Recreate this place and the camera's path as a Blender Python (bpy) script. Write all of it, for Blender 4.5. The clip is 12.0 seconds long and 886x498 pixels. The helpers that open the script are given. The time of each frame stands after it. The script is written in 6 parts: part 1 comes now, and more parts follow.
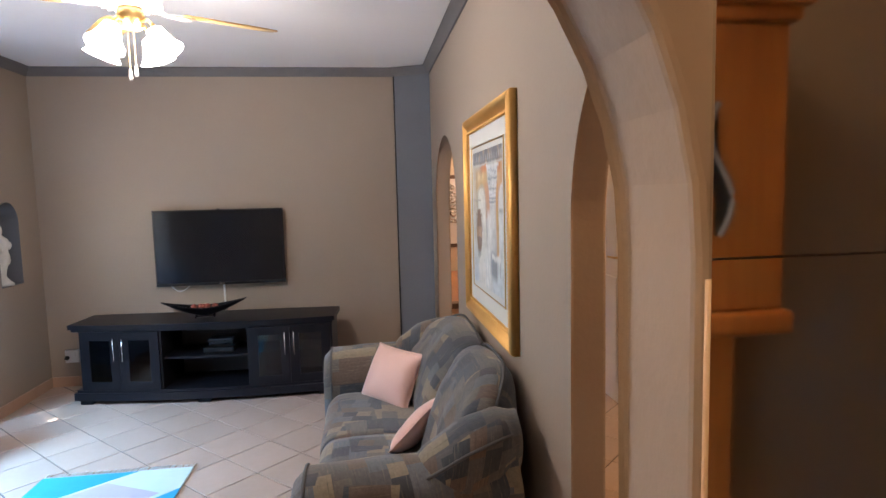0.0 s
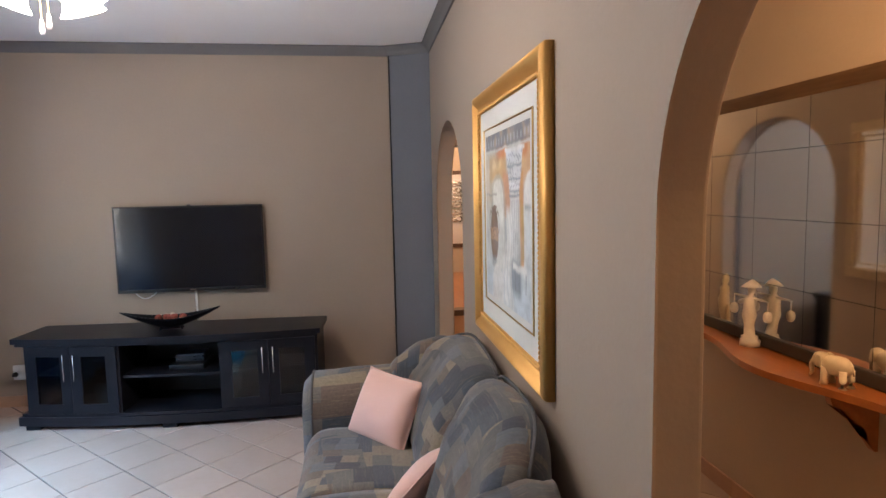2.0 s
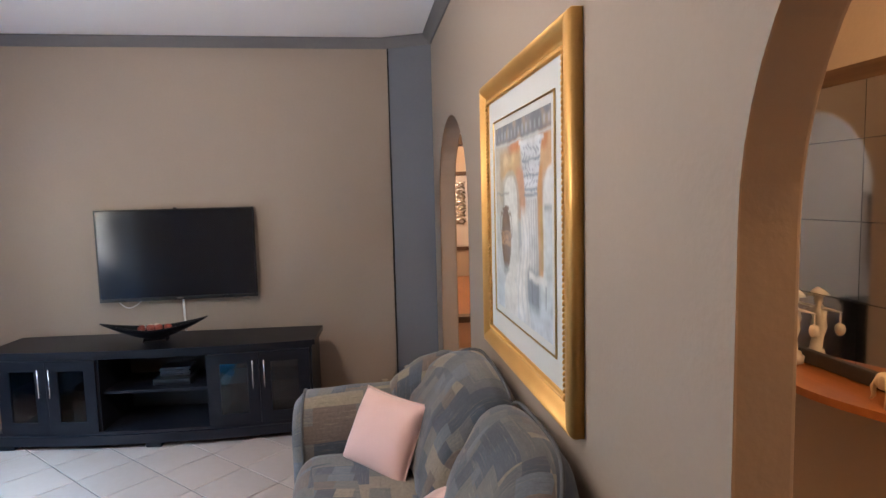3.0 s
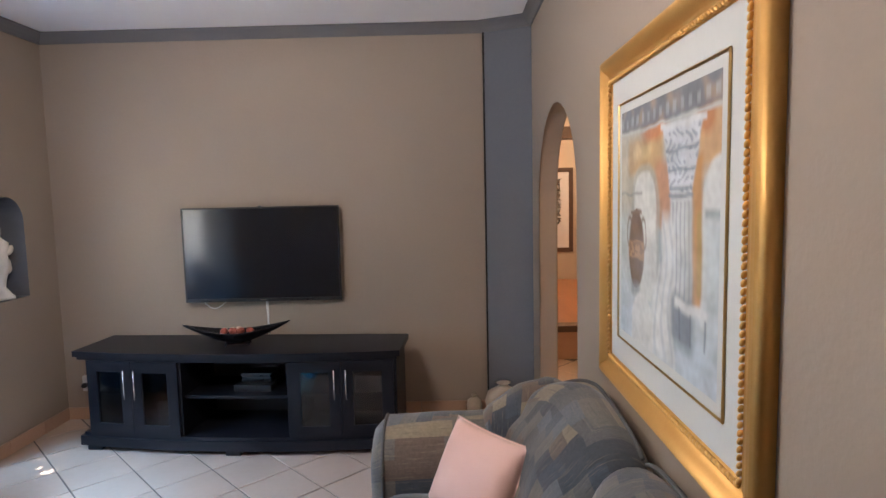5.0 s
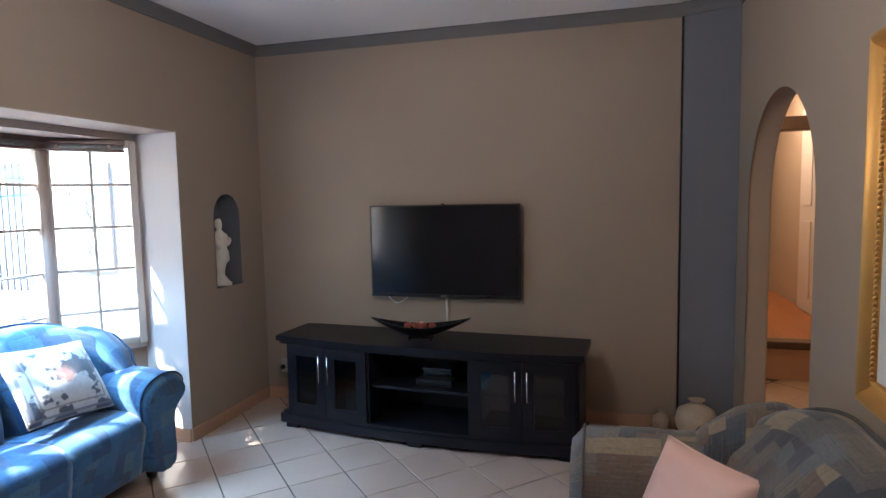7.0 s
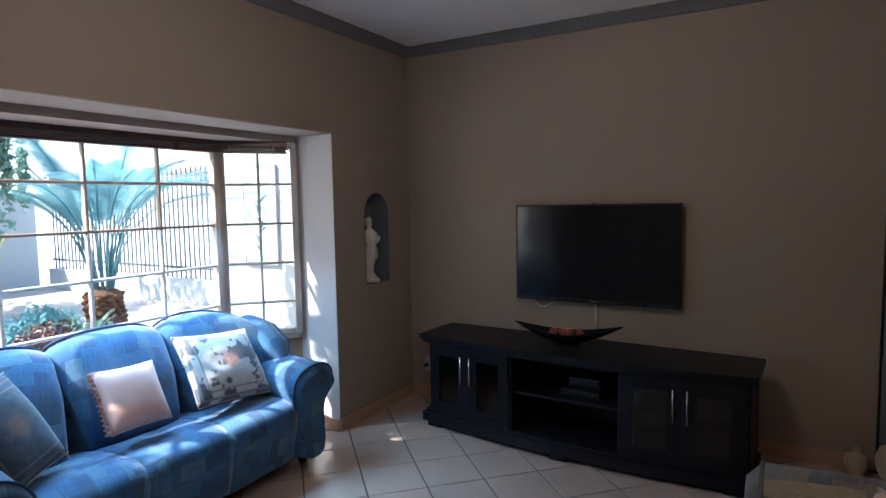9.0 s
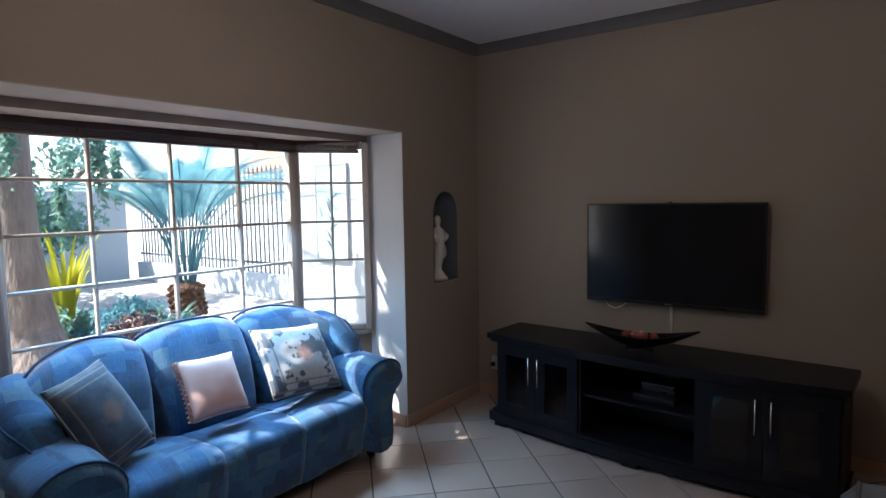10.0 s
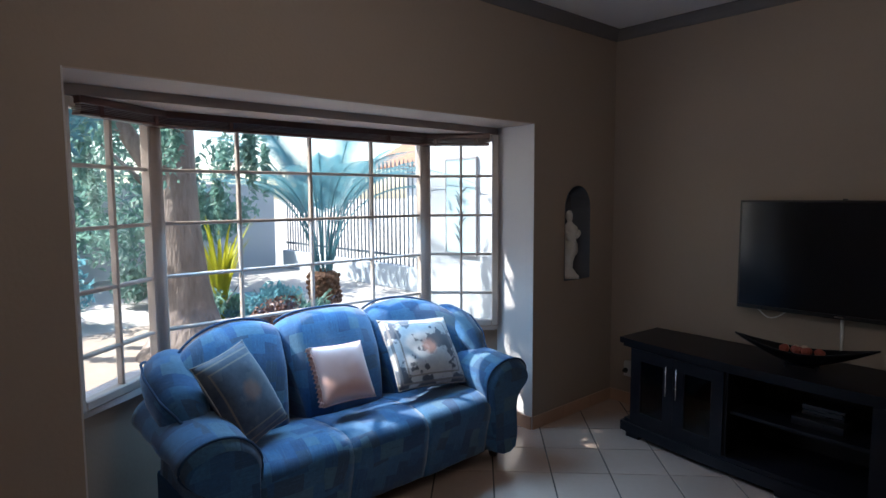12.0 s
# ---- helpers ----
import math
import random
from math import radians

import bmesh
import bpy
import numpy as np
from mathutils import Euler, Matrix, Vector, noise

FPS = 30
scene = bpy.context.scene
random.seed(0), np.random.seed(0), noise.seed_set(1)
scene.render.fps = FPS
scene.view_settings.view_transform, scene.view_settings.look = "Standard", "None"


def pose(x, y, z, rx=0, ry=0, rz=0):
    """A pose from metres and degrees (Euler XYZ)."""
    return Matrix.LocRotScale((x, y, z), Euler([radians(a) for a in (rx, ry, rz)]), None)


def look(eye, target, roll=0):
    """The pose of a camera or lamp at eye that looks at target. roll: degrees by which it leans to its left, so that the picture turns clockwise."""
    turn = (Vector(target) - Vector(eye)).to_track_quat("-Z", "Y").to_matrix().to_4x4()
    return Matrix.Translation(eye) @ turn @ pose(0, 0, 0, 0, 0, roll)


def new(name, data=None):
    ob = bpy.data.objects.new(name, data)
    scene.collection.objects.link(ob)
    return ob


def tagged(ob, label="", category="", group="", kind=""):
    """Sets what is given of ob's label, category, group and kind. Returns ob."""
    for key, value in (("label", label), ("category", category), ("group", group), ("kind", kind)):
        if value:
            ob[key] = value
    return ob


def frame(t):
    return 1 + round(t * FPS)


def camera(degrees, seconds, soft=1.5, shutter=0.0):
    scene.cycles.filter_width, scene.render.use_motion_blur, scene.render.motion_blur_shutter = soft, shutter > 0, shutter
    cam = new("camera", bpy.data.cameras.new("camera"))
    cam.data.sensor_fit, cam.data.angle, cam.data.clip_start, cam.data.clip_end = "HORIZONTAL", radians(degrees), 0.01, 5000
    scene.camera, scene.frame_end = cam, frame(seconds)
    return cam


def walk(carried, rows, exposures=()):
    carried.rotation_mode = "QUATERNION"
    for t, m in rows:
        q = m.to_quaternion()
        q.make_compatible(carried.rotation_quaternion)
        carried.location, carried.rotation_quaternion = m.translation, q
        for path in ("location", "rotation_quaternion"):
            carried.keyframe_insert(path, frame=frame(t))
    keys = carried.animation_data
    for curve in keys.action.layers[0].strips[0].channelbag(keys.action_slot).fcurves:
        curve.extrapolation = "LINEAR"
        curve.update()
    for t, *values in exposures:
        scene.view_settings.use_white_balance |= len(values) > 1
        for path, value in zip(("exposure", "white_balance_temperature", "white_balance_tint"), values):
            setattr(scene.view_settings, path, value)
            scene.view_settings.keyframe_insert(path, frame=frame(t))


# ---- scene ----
cam = camera(73.9, 12.0)
PATH = [
    (0, (0.275, 0.289, 1.588), (0.532, 2.264, 1.403), -1.4),
    (0.5, (0.261, 0.439, 1.582), (0.524, 2.413, 1.395), -1.3),
    (1, (0.239, 0.589, 1.567), (0.504, 2.562, 1.38), -1.3),
    (1.5, (0.248, 0.731, 1.561), (0.52, 2.704, 1.371), -1.2),
    (2, (0.31, 0.892, 1.565), (0.582, 2.864, 1.374), -1.2),
    (2.5, (0.348, 1.035, 1.563), (0.621, 3.007, 1.371), -1.3),
    (2.7, (0.344, 1.089, 1.555), (0.615, 3.062, 1.373), -1.4),
    (4.3, (0.315, 1.498, 1.552), (0.492, 3.482, 1.364), -1.1),
    (4.5, (0.317, 1.523, 1.551), (0.442, 3.511, 1.365), -1.2),
    (5, (0.318, 1.572, 1.563), (0.292, 3.563, 1.378), -1.3),
    (5.5, (0.301, 1.606, 1.566), (0.12, 3.589, 1.384), -1.3),
    (6, (0.279, 1.618, 1.569), (-0.047, 3.583, 1.39), -1.3),
    (6.5, (0.207, 1.621, 1.572), (-0.235, 3.564, 1.396), -1.2),
    (7, (0.128, 1.647, 1.553), (-0.413, 3.564, 1.38), -1.1),
    (7.2, (0.107, 1.653, 1.549), (-0.469, 3.561, 1.378), -1.1),
    (9, (0.075, 1.775, 1.544), (-0.918, 3.503, 1.381), -1.0),
    (9.5, (0.071, 1.772, 1.547), (-1.022, 3.438, 1.382), -1.0),
    (10, (0.05, 1.774, 1.549), (-1.129, 3.382, 1.382), -0.9),
    (10.5, (0.041, 1.781, 1.545), (-1.218, 3.326, 1.379), -0.8),
    (11, (0.003, 1.785, 1.539), (-1.331, 3.266, 1.373), -0.6),
    (11.5, (-0.017, 1.802, 1.524), (-1.429, 3.209, 1.363), -0.4),
    (12, (-0.026, 1.846, 1.537), (-1.521, 3.163, 1.36), -0.3),
]
walk(cam, [(t, look(eye, target, roll)) for t, eye, target, roll in PATH],
     [(0, 3.8), (1.5, 3.75), (2.5, 3.8), (5.0, 3.7), (6.0, 3.4), (7.0, 3.0), (9.0, 2.05), (10.5, 1.65), (12, 1.4)])
scene.render.film_transparent = False

# ---- world, sun, lamps ----
SUN_DIR = Vector((0.60, 0.66, -1.0)).normalized()      # the way the sunlight travels
world = bpy.data.worlds.new("world")
scene.world = world
world.use_nodes = True
wn = world.node_tree
sky = wn.nodes.new("ShaderNodeTexSky")
sky.sky_type = "NISHITA"
sky.sun_disc = False
sky.sun_elevation = math.asin(-SUN_DIR.z)
sky.sun_rotation = math.atan2(-SUN_DIR.x, -SUN_DIR.y)
wn.links.new(sky.outputs[0], wn.nodes["Background"].inputs[0])
wn.nodes["Background"].inputs[1].default_value = 0.15


def lamp(name, kind, m, energy, colour, **more):
    data = bpy.data.lights.new(name, kind)
    data.energy, data.color = energy, colour
    for k, v in more.items():
        if k == "radius":
            data.shadow_soft_size = v
        elif k == "size":
            data.shape, data.size, data.size_y = "RECTANGLE", v[0], v[1]
        elif k == "spread":
            data.spread = v
        elif k == "angle":
            data.angle = v
    ob = new(name, data)
    ob.matrix_world = m
    return ob


lamp("sun", "SUN", look((0, 0, 9), Vector((0, 0, 9)) + SUN_DIR), 5.0, (1.0, 0.96, 0.91), angle=radians(0.6))
lamp("sky_light_in_bay_window", "AREA", look((-2.93, 3.54, 1.46), (-2.58, 3.54, 0.50)), 7.8, (0.30, 0.61, 1.0), size=(1.60, 0.50), spread=radians(112))
lamp("fan_bulbs", "POINT", pose(-0.70, 3.07, 2.21), 0.55, (1.0, 0.86, 0.86), radius=0.10)
lamp("hall_bulb", "POINT", pose(1.56, 1.85, 2.45), 1.95, (1.0, 0.58, 0.31), radius=0.06)
lamp("dining_bulb", "POINT", pose(-0.05, 0.48, 2.42), 0.95, (1.0, 0.71, 0.49), radius=0.08)

# unseen lamps, added to brighten the passage and the room beyond
lamp("passage_fill_bulb", "POINT", pose(1.56, 6.1, 2.45), 0.75, (1.0, 0.74, 0.56), radius=0.06)
lamp("far_room_fill_bulb", "POINT", pose(1.56, 8.6, 2.45), 3.5, (1.0, 0.72, 0.55), radius=0.06)

# ---- materials ----


def nodes_of(name):
    m = bpy.data.materials.new(name)
    m.use_nodes = True
    return m, m.node_tree, m.node_tree.nodes["Principled BSDF"]


def add(nt, kind, **values):
    n = nt.nodes.new(kind)
    for k, v in values.items():
        n.inputs[k.replace("_", " ")].default_value = v
    return n


def ramp(nt, fac, stops, constant=False):
    r = nt.nodes.new("ShaderNodeValToRGB")
    if constant:
        r.color_ramp.interpolation = "CONSTANT"
    els = r.color_ramp.elements
    while len(els) < len(stops):
        els.new(0.5)
    for e, (p, c) in zip(els, stops):
        e.position, e.color = p, (*c, 1)
    nt.links.new(fac, r.inputs[0])
    return r.outputs[0]


def mix(nt, fac, a, b, mode="MIX"):
    n = nt.nodes.new("ShaderNodeMix")
    n.data_type, n.blend_type = "RGBA", mode
    for sock, v in ((n.inputs[0], fac), (n.inputs[6], a), (n.inputs[7], b)):
        if isinstance(v, (int, float)):
            sock.default_value = v
        elif isinstance(v, tuple):
            sock.default_value = (*v, 1)
        else:
            nt.links.new(v, sock)
    return n.outputs[2]


def coords(nt, scale=(1, 1, 1), turn=0):
    tc = nt.nodes.new("ShaderNodeTexCoord")
    mp = nt.nodes.new("ShaderNodeMapping")
    mp.inputs["Scale"].default_value = scale
    mp.inputs["Rotation"].default_value = (0, 0, turn)
    nt.links.new(tc.outputs["Object"], mp.inputs[0])
    return mp.outputs[0]


def noise_of(nt, vec, scale, detail=4, rough=0.55):
    n = add(nt, "ShaderNodeTexNoise", Scale=scale, Detail=detail, Roughness=rough)
    nt.links.new(vec, n.inputs["Vector"])
    return n.outputs[0]


def bump_of(nt, bsdf, height, strength, distance):
    b = add(nt, "ShaderNodeBump", Strength=strength, Distance=distance)
    nt.links.new(height, b.inputs["Height"])
    nt.links.new(b.outputs[0], bsdf.inputs["Normal"])


def surf(name, c1, c2, scale=3.0, rough=0.6, metal=0.0, bump=0.2, fine=60.0, depth=0.002, stretch=(1, 1, 1), coat=0.0, vary=0.0, sheen=0.0, place=False, thin=0.0):
    """Two-scale noise between two near colours, with fine relief; vary: change from piece to piece."""
    m, nt, b = nodes_of(name)
    v = coords(nt, stretch)
    if place:
        v = nt.nodes.new("ShaderNodeNewGeometry").outputs["Position"]
    big, small = noise_of(nt, v, scale), noise_of(nt, v, fine, 3)
    both = mix(nt, 0.3, big, small)
    col = ramp(nt, both, [(0.22, c1), (0.78, c2)])
    if vary:
        oi = nt.nodes.new("ShaderNodeObjectInfo")
        hsv = nt.nodes.new("ShaderNodeHueSaturation")
        mr = nt.nodes.new("ShaderNodeMapRange")
        mr.inputs[3].default_value, mr.inputs[4].default_value = 1 - vary, 1 + vary
        nt.links.new(oi.outputs["Random"], mr.inputs[0])
        nt.links.new(mr.outputs[0], hsv.inputs["Value"])
        nt.links.new(col, hsv.inputs["Color"])
        col = hsv.outputs[0]
    nt.links.new(col, b.inputs["Base Color"])
    rr = nt.nodes.new("ShaderNodeMapRange")
    rr.inputs[3].default_value, rr.inputs[4].default_value = max(rough - 0.08, 0.02), min(rough + 0.08, 1)
    nt.links.new(big, rr.inputs[0])
    nt.links.new(rr.outputs[0], b.inputs["Roughness"])
    b.inputs["Metallic"].default_value = metal
    b.inputs["Coat Weight"].default_value = coat
    b.inputs["Sheen Weight"].default_value = sheen
    if bump:
        bump_of(nt, b, small, bump, depth)
    if thin:
        tr = nt.nodes.new("ShaderNodeBsdfTranslucent")
        nt.links.new(col, tr.inputs[0])
        ms = nt.nodes.new("ShaderNodeMixShader")
        ms.inputs[0].default_value = thin
        nt.links.new(b.outputs[0], ms.inputs[1])
        nt.links.new(tr.outputs[0], ms.inputs[2])
        nt.links.new(ms.outputs[0], nt.nodes["Material Output"].inputs[0])
    return m


def wood(name, c1, c2, rough=0.4, along=2, scale=9.0, coat=0.15):
    m, nt, b = nodes_of(name)
    s = [1, 1, 1]
    s[along] = 0.08
    v = coords(nt, s)
    n1, n2 = noise_of(nt, v, scale, 5, 0.6), noise_of(nt, v, scale * 9, 3)
    col = ramp(nt, mix(nt, 0.35, n1, n2), [(0.35, c1), (0.65, c2)])
    nt.links.new(col, b.inputs["Base Color"])
    b.inputs["Roughness"].default_value = rough
    b.inputs["Coat Weight"].default_value = coat
    b.inputs["Coat Roughness"].default_value = 0.2
    bump_of(nt, b, n2, 0.15, 0.001)
    return m


def patchwork(name, turn=0.0, size=1.0, stops=None, line=(0.27, 0.225, 0.155)):
    """Woven upholstery: rectangular blocks of blue-grey, slate and straw, some across and some upright, streaked with thread."""
    m, nt, b = nodes_of(name)
    tc = nt.nodes.new("ShaderNodeTexCoord")
    sx = nt.nodes.new("ShaderNodeSeparateXYZ")
    nt.links.new(tc.outputs["UV"], sx.inputs[0])
    flat = nt.nodes.new("ShaderNodeCombineXYZ")
    nt.links.new(sx.outputs[0], flat.inputs[0])
    nt.links.new(sx.outputs[1], flat.inputs[1])

    def blocks(angle, width, height, shift):
        mp = nt.nodes.new("ShaderNodeMapping")
        mp.inputs["Rotation"].default_value = (0, 0, angle + turn)
        mp.inputs["Location"].default_value = (shift, shift * 0.7, 0)
        nt.links.new(flat.outputs[0], mp.inputs[0])
        br = add(nt, "ShaderNodeTexBrick", Scale=1.0)
        br.inputs["Color1"].default_value, br.inputs["Color2"].default_value = (0, 0, 0, 1), (1, 1, 1, 1)
        br.inputs["Mortar Size"].default_value = 0.0
        br.inputs["Brick Width"].default_value, br.inputs["Row Height"].default_value = width * size, height * size
        br.offset, br.squash, br.squash_frequency = 0.37, 0.7, 3
        nt.links.new(mp.outputs[0], br.inputs["Vector"])
        return br.outputs["Color"], mp.outputs[0]
    stops = stops or [(0.0, (0.042, 0.052, 0.070)), (0.18, (0.092, 0.103, 0.120)), (0.34, (0.034, 0.040, 0.052)), (0.48, (0.078, 0.078, 0.080)),
                      (0.62, (0.108, 0.100, 0.090)), (0.78, (0.195, 0.160, 0.112)), (0.88, (0.105, 0.076, 0.060))]
    a_fac, a_vec = blocks(0.0, 0.135, 0.080, 0.0)
    b_fac, b_vec = blocks(1.4, 0.105, 0.062, 0.31)
    pick_fac, _ = blocks(0.12, 0.26, 0.17, 0.13)
    pick = ramp(nt, pick_fac, [(0.0, (0, 0, 0)), (0.5, (1, 1, 1))], True)
    col = mix(nt, pick, ramp(nt, a_fac, stops, True), ramp(nt, b_fac, stops, True))

    def streaks(vec, stretch):
        mp = nt.nodes.new("ShaderNodeMapping")
        mp.inputs["Scale"].default_value = stretch
        nt.links.new(vec, mp.inputs[0])
        return noise_of(nt, mp.outputs[0], 60, 3, 0.7)
    thread = mix(nt, pick, streaks(a_vec, (0.12, 2.2, 1)), streaks(b_vec, (0.12, 2.2, 1)))
    col = mix(nt, ramp(nt, thread, [(0.56, (0, 0, 0)), (0.70, (0.38, 0.38, 0.38))]), col, line)
    col = mix(nt, ramp(nt, thread, [(0.30, (0.55, 0.55, 0.55)), (0.42, (0, 0, 0))]), col, tuple(0.4 * c for c in stops[0][1]))
    v = coords(nt)
    weave, worn = noise_of(nt, v, 420, 2), noise_of(nt, v, 70, 5, 0.75)
    col = mix(nt, 0.6, col, ramp(nt, worn, [(0.30, (0.6, 0.6, 0.62)), (0.70, (1.36, 1.34, 1.30))]), "MULTIPLY")
    nt.links.new(col, b.inputs["Base Color"])
    b.inputs["Roughness"].default_value = 0.9
    b.inputs["Sheen Weight"].default_value = 0.25
    bump_of(nt, b, mix(nt, 0.5, weave, worn), 0.3, 0.003)
    return m


def glass(name, tint=(1, 1, 1), gloss=0.035):
    m = bpy.data.materials.new(name)
    m.use_nodes = True
    nt = m.node_tree
    nt.nodes.remove(nt.nodes["Principled BSDF"])
    t = nt.nodes.new("ShaderNodeBsdfTransparent")
    t.inputs[0].default_value = (*tint, 1)
    g = nt.nodes.new("ShaderNodeBsdfGlossy")
    g.inputs["Roughness"].default_value = 0.03
    s = nt.nodes.new("ShaderNodeMixShader")
    s.inputs[0].default_value = gloss
    nt.links.new(t.outputs[0], s.inputs[1])
    nt.links.new(g.outputs[0], s.inputs[2])
    nt.links.new(s.outputs[0], nt.nodes["Material Output"].inputs[0])
    return m


def glow(name, colour, strength):
    m, nt, b = nodes_of(name)
    b.inputs["Base Color"].default_value = (0.8, 0.8, 0.8, 1)
    b.inputs["Emission Color"].default_value = (*colour, 1)
    b.inputs["Emission Strength"].default_value = strength
    return m


WALL = surf("taupe_wall_paint", (0.290, 0.231, 0.185), (0.324, 0.260, 0.210), 1.3, 0.75, bump=0.35, fine=55, depth=0.003)
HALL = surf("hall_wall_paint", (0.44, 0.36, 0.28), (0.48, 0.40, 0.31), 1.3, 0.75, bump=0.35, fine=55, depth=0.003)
CEIL = surf("ceiling_paint", (0.80, 0.79, 0.80), (0.85, 0.84, 0.84), 0.9, 0.85, bump=0.15, fine=40)
CORNICE = surf("grey_cornice_paint", (0.125, 0.120, 0.125), (0.155, 0.148, 0.152), 2.0, 0.7, bump=0.15)
SLATE = surf("slate_blue_paint", (0.110, 0.118, 0.140), (0.140, 0.148, 0.170), 1.5, 0.7, bump=0.2)
REVEAL = surf("white_reveal_paint", (0.53, 0.51, 0.51), (0.59, 0.57, 0.56), 2.0, 0.7, bump=0.25, fine=45)
# reveal paint again, darkened: shade under head and soffit put into its colour
HEAD_SHADED = surf("shaded_reveal_paint", (0.36, 0.29, 0.25), (0.41, 0.335, 0.29), 2.0, 0.7, bump=0.25, fine=45)
TILE = surf("floor_tile_glaze", (0.420, 0.318, 0.262), (0.490, 0.382, 0.322), 2.2, 0.24, bump=0.06, fine=30, coat=0.35, vary=0.05, place=True)
GROUT = surf("floor_grout", (0.055, 0.046, 0.040), (0.085, 0.070, 0.060), 8.0, 0.9, bump=0.3)
SKIRT = surf("terracotta_skirting", (0.40, 0.24, 0.16), (0.48, 0.30, 0.21), 5.0, 0.35, bump=0.08, vary=0.05, place=True)
BLACKWOOD = wood("black_stained_wood", (0.005, 0.005, 0.008), (0.010, 0.010, 0.014), 0.36, 0, 7.0, 0.0)
BLACKWOOD.node_tree.nodes["Principled BSDF"].inputs["Specular IOR Level"].default_value = 0.22
DARK_INSIDE = surf("cabinet_inside", (0.006, 0.006, 0.008), (0.010, 0.010, 0.012), 4, 0.6, bump=0.1)
CHROME = surf("brushed_steel", (0.62, 0.62, 0.62), (0.72, 0.72, 0.72), 30, 0.25, 1.0, bump=0.05)
SCREEN = surf("tv_screen", (0.004, 0.005, 0.008), (0.005, 0.006, 0.010), 1, 0.14, bump=0)
TVPLASTIC = surf("tv_bezel", (0.006, 0.006, 0.007), (0.009, 0.009, 0.010), 20, 0.3, bump=0.05)
GOLD = surf("gilt_frame", (0.62, 0.335, 0.095), (0.72, 0.425, 0.140), 9, 0.50, 0.62, bump=0.05, fine=120)
MAT_BOARD = surf("mat_board", (0.52, 0.53, 0.51), (0.57, 0.58, 0.56), 4, 0.8, bump=0.05)
SOFA_FABRIC = patchwork("patchwork_upholstery", 0.0, 1.0)
# the grey sofa's cloth again, with the window's blue daylight put into its colour
BAY_FABRIC_SKYLIT = patchwork("skylit_patchwork_upholstery", 0.0, 1.0, [(0.0, (0.011, 0.070, 0.170)), (0.26, (0.019, 0.094, 0.200)), (0.48, (0.009, 0.050, 0.126)),
                                                             (0.66, (0.026, 0.100, 0.196)), (0.80, (0.050, 0.124, 0.192)), (0.90, (0.020, 0.058, 0.115))], (0.08, 0.165, 0.245))
SOFA_CORD = surf("grey_sofa_cord", (0.060, 0.064, 0.072), (0.100, 0.098, 0.096), 25, 0.9, bump=0.4, fine=300)
# cord of the bay sofa, blued by the same painted-in daylight
BAY_CORD_SKYLIT = surf("skylit_sofa_cord", (0.008, 0.034, 0.085), (0.014, 0.050, 0.110), 25, 0.9, bump=0.4, fine=300)
PINK = surf("pink_satin", (0.60, 0.37, 0.32), (0.68, 0.43, 0.375), 5, 0.5, bump=0.2, fine=220, depth=0.001, sheen=0.4)
WHITE_PLASTIC = surf("white_plastic", (0.60, 0.58, 0.55), (0.68, 0.66, 0.63), 10, 0.45, bump=0.05)
IVORY = surf("ivory_ceramic", (0.62, 0.52, 0.36), (0.74, 0.66, 0.50), 12, 0.35, bump=0.2, fine=70)
PLASTER_WHITE = surf("white_plaster_statue", (0.58, 0.55, 0.50), (0.70, 0.67, 0.62), 20, 0.7, bump=0.3)
ORANGE_WOOD = wood("varnished_pine", (0.42, 0.135, 0.028), (0.56, 0.205, 0.045), 0.35, 2, 7.0, 0.3)
SHELF_WOOD = wood("varnished_shelf_wood", (0.30, 0.095, 0.025), (0.42, 0.15, 0.04), 0.28, 1, 7.0, 0.5)
DARK_WOOD = wood("dark_frame_wood", (0.045, 0.022, 0.012), (0.085, 0.042, 0.022), 0.4, 1)
BLIND = wood("mahogany_blind", (0.050, 0.016, 0.013), (0.085, 0.030, 0.022), 0.35, 1)
FRAME_PAINT = surf("window_frame_paint", (0.38, 0.33, 0.29), (0.46, 0.40, 0.36), 8, 0.5, bump=0.1)
MIRROR = surf("mirror_silver", (0.80, 0.80, 0.79), (0.82, 0.82, 0.81), 1, 0.0, 1.0, bump=0)
GLASS = glass("window_glass")
SMOKED = glass("smoked_cabinet_glass", (0.30, 0.30, 0.34), 0.06)
DOOR_WHITE = surf("white_door_paint", (0.60, 0.57, 0.54), (0.66, 0.63, 0.60), 4, 0.5, bump=0.1)
BRASS = surf("aged_brass", (0.45, 0.30, 0.12), (0.58, 0.40, 0.18), 25, 0.35, 1.0, bump=0.1)



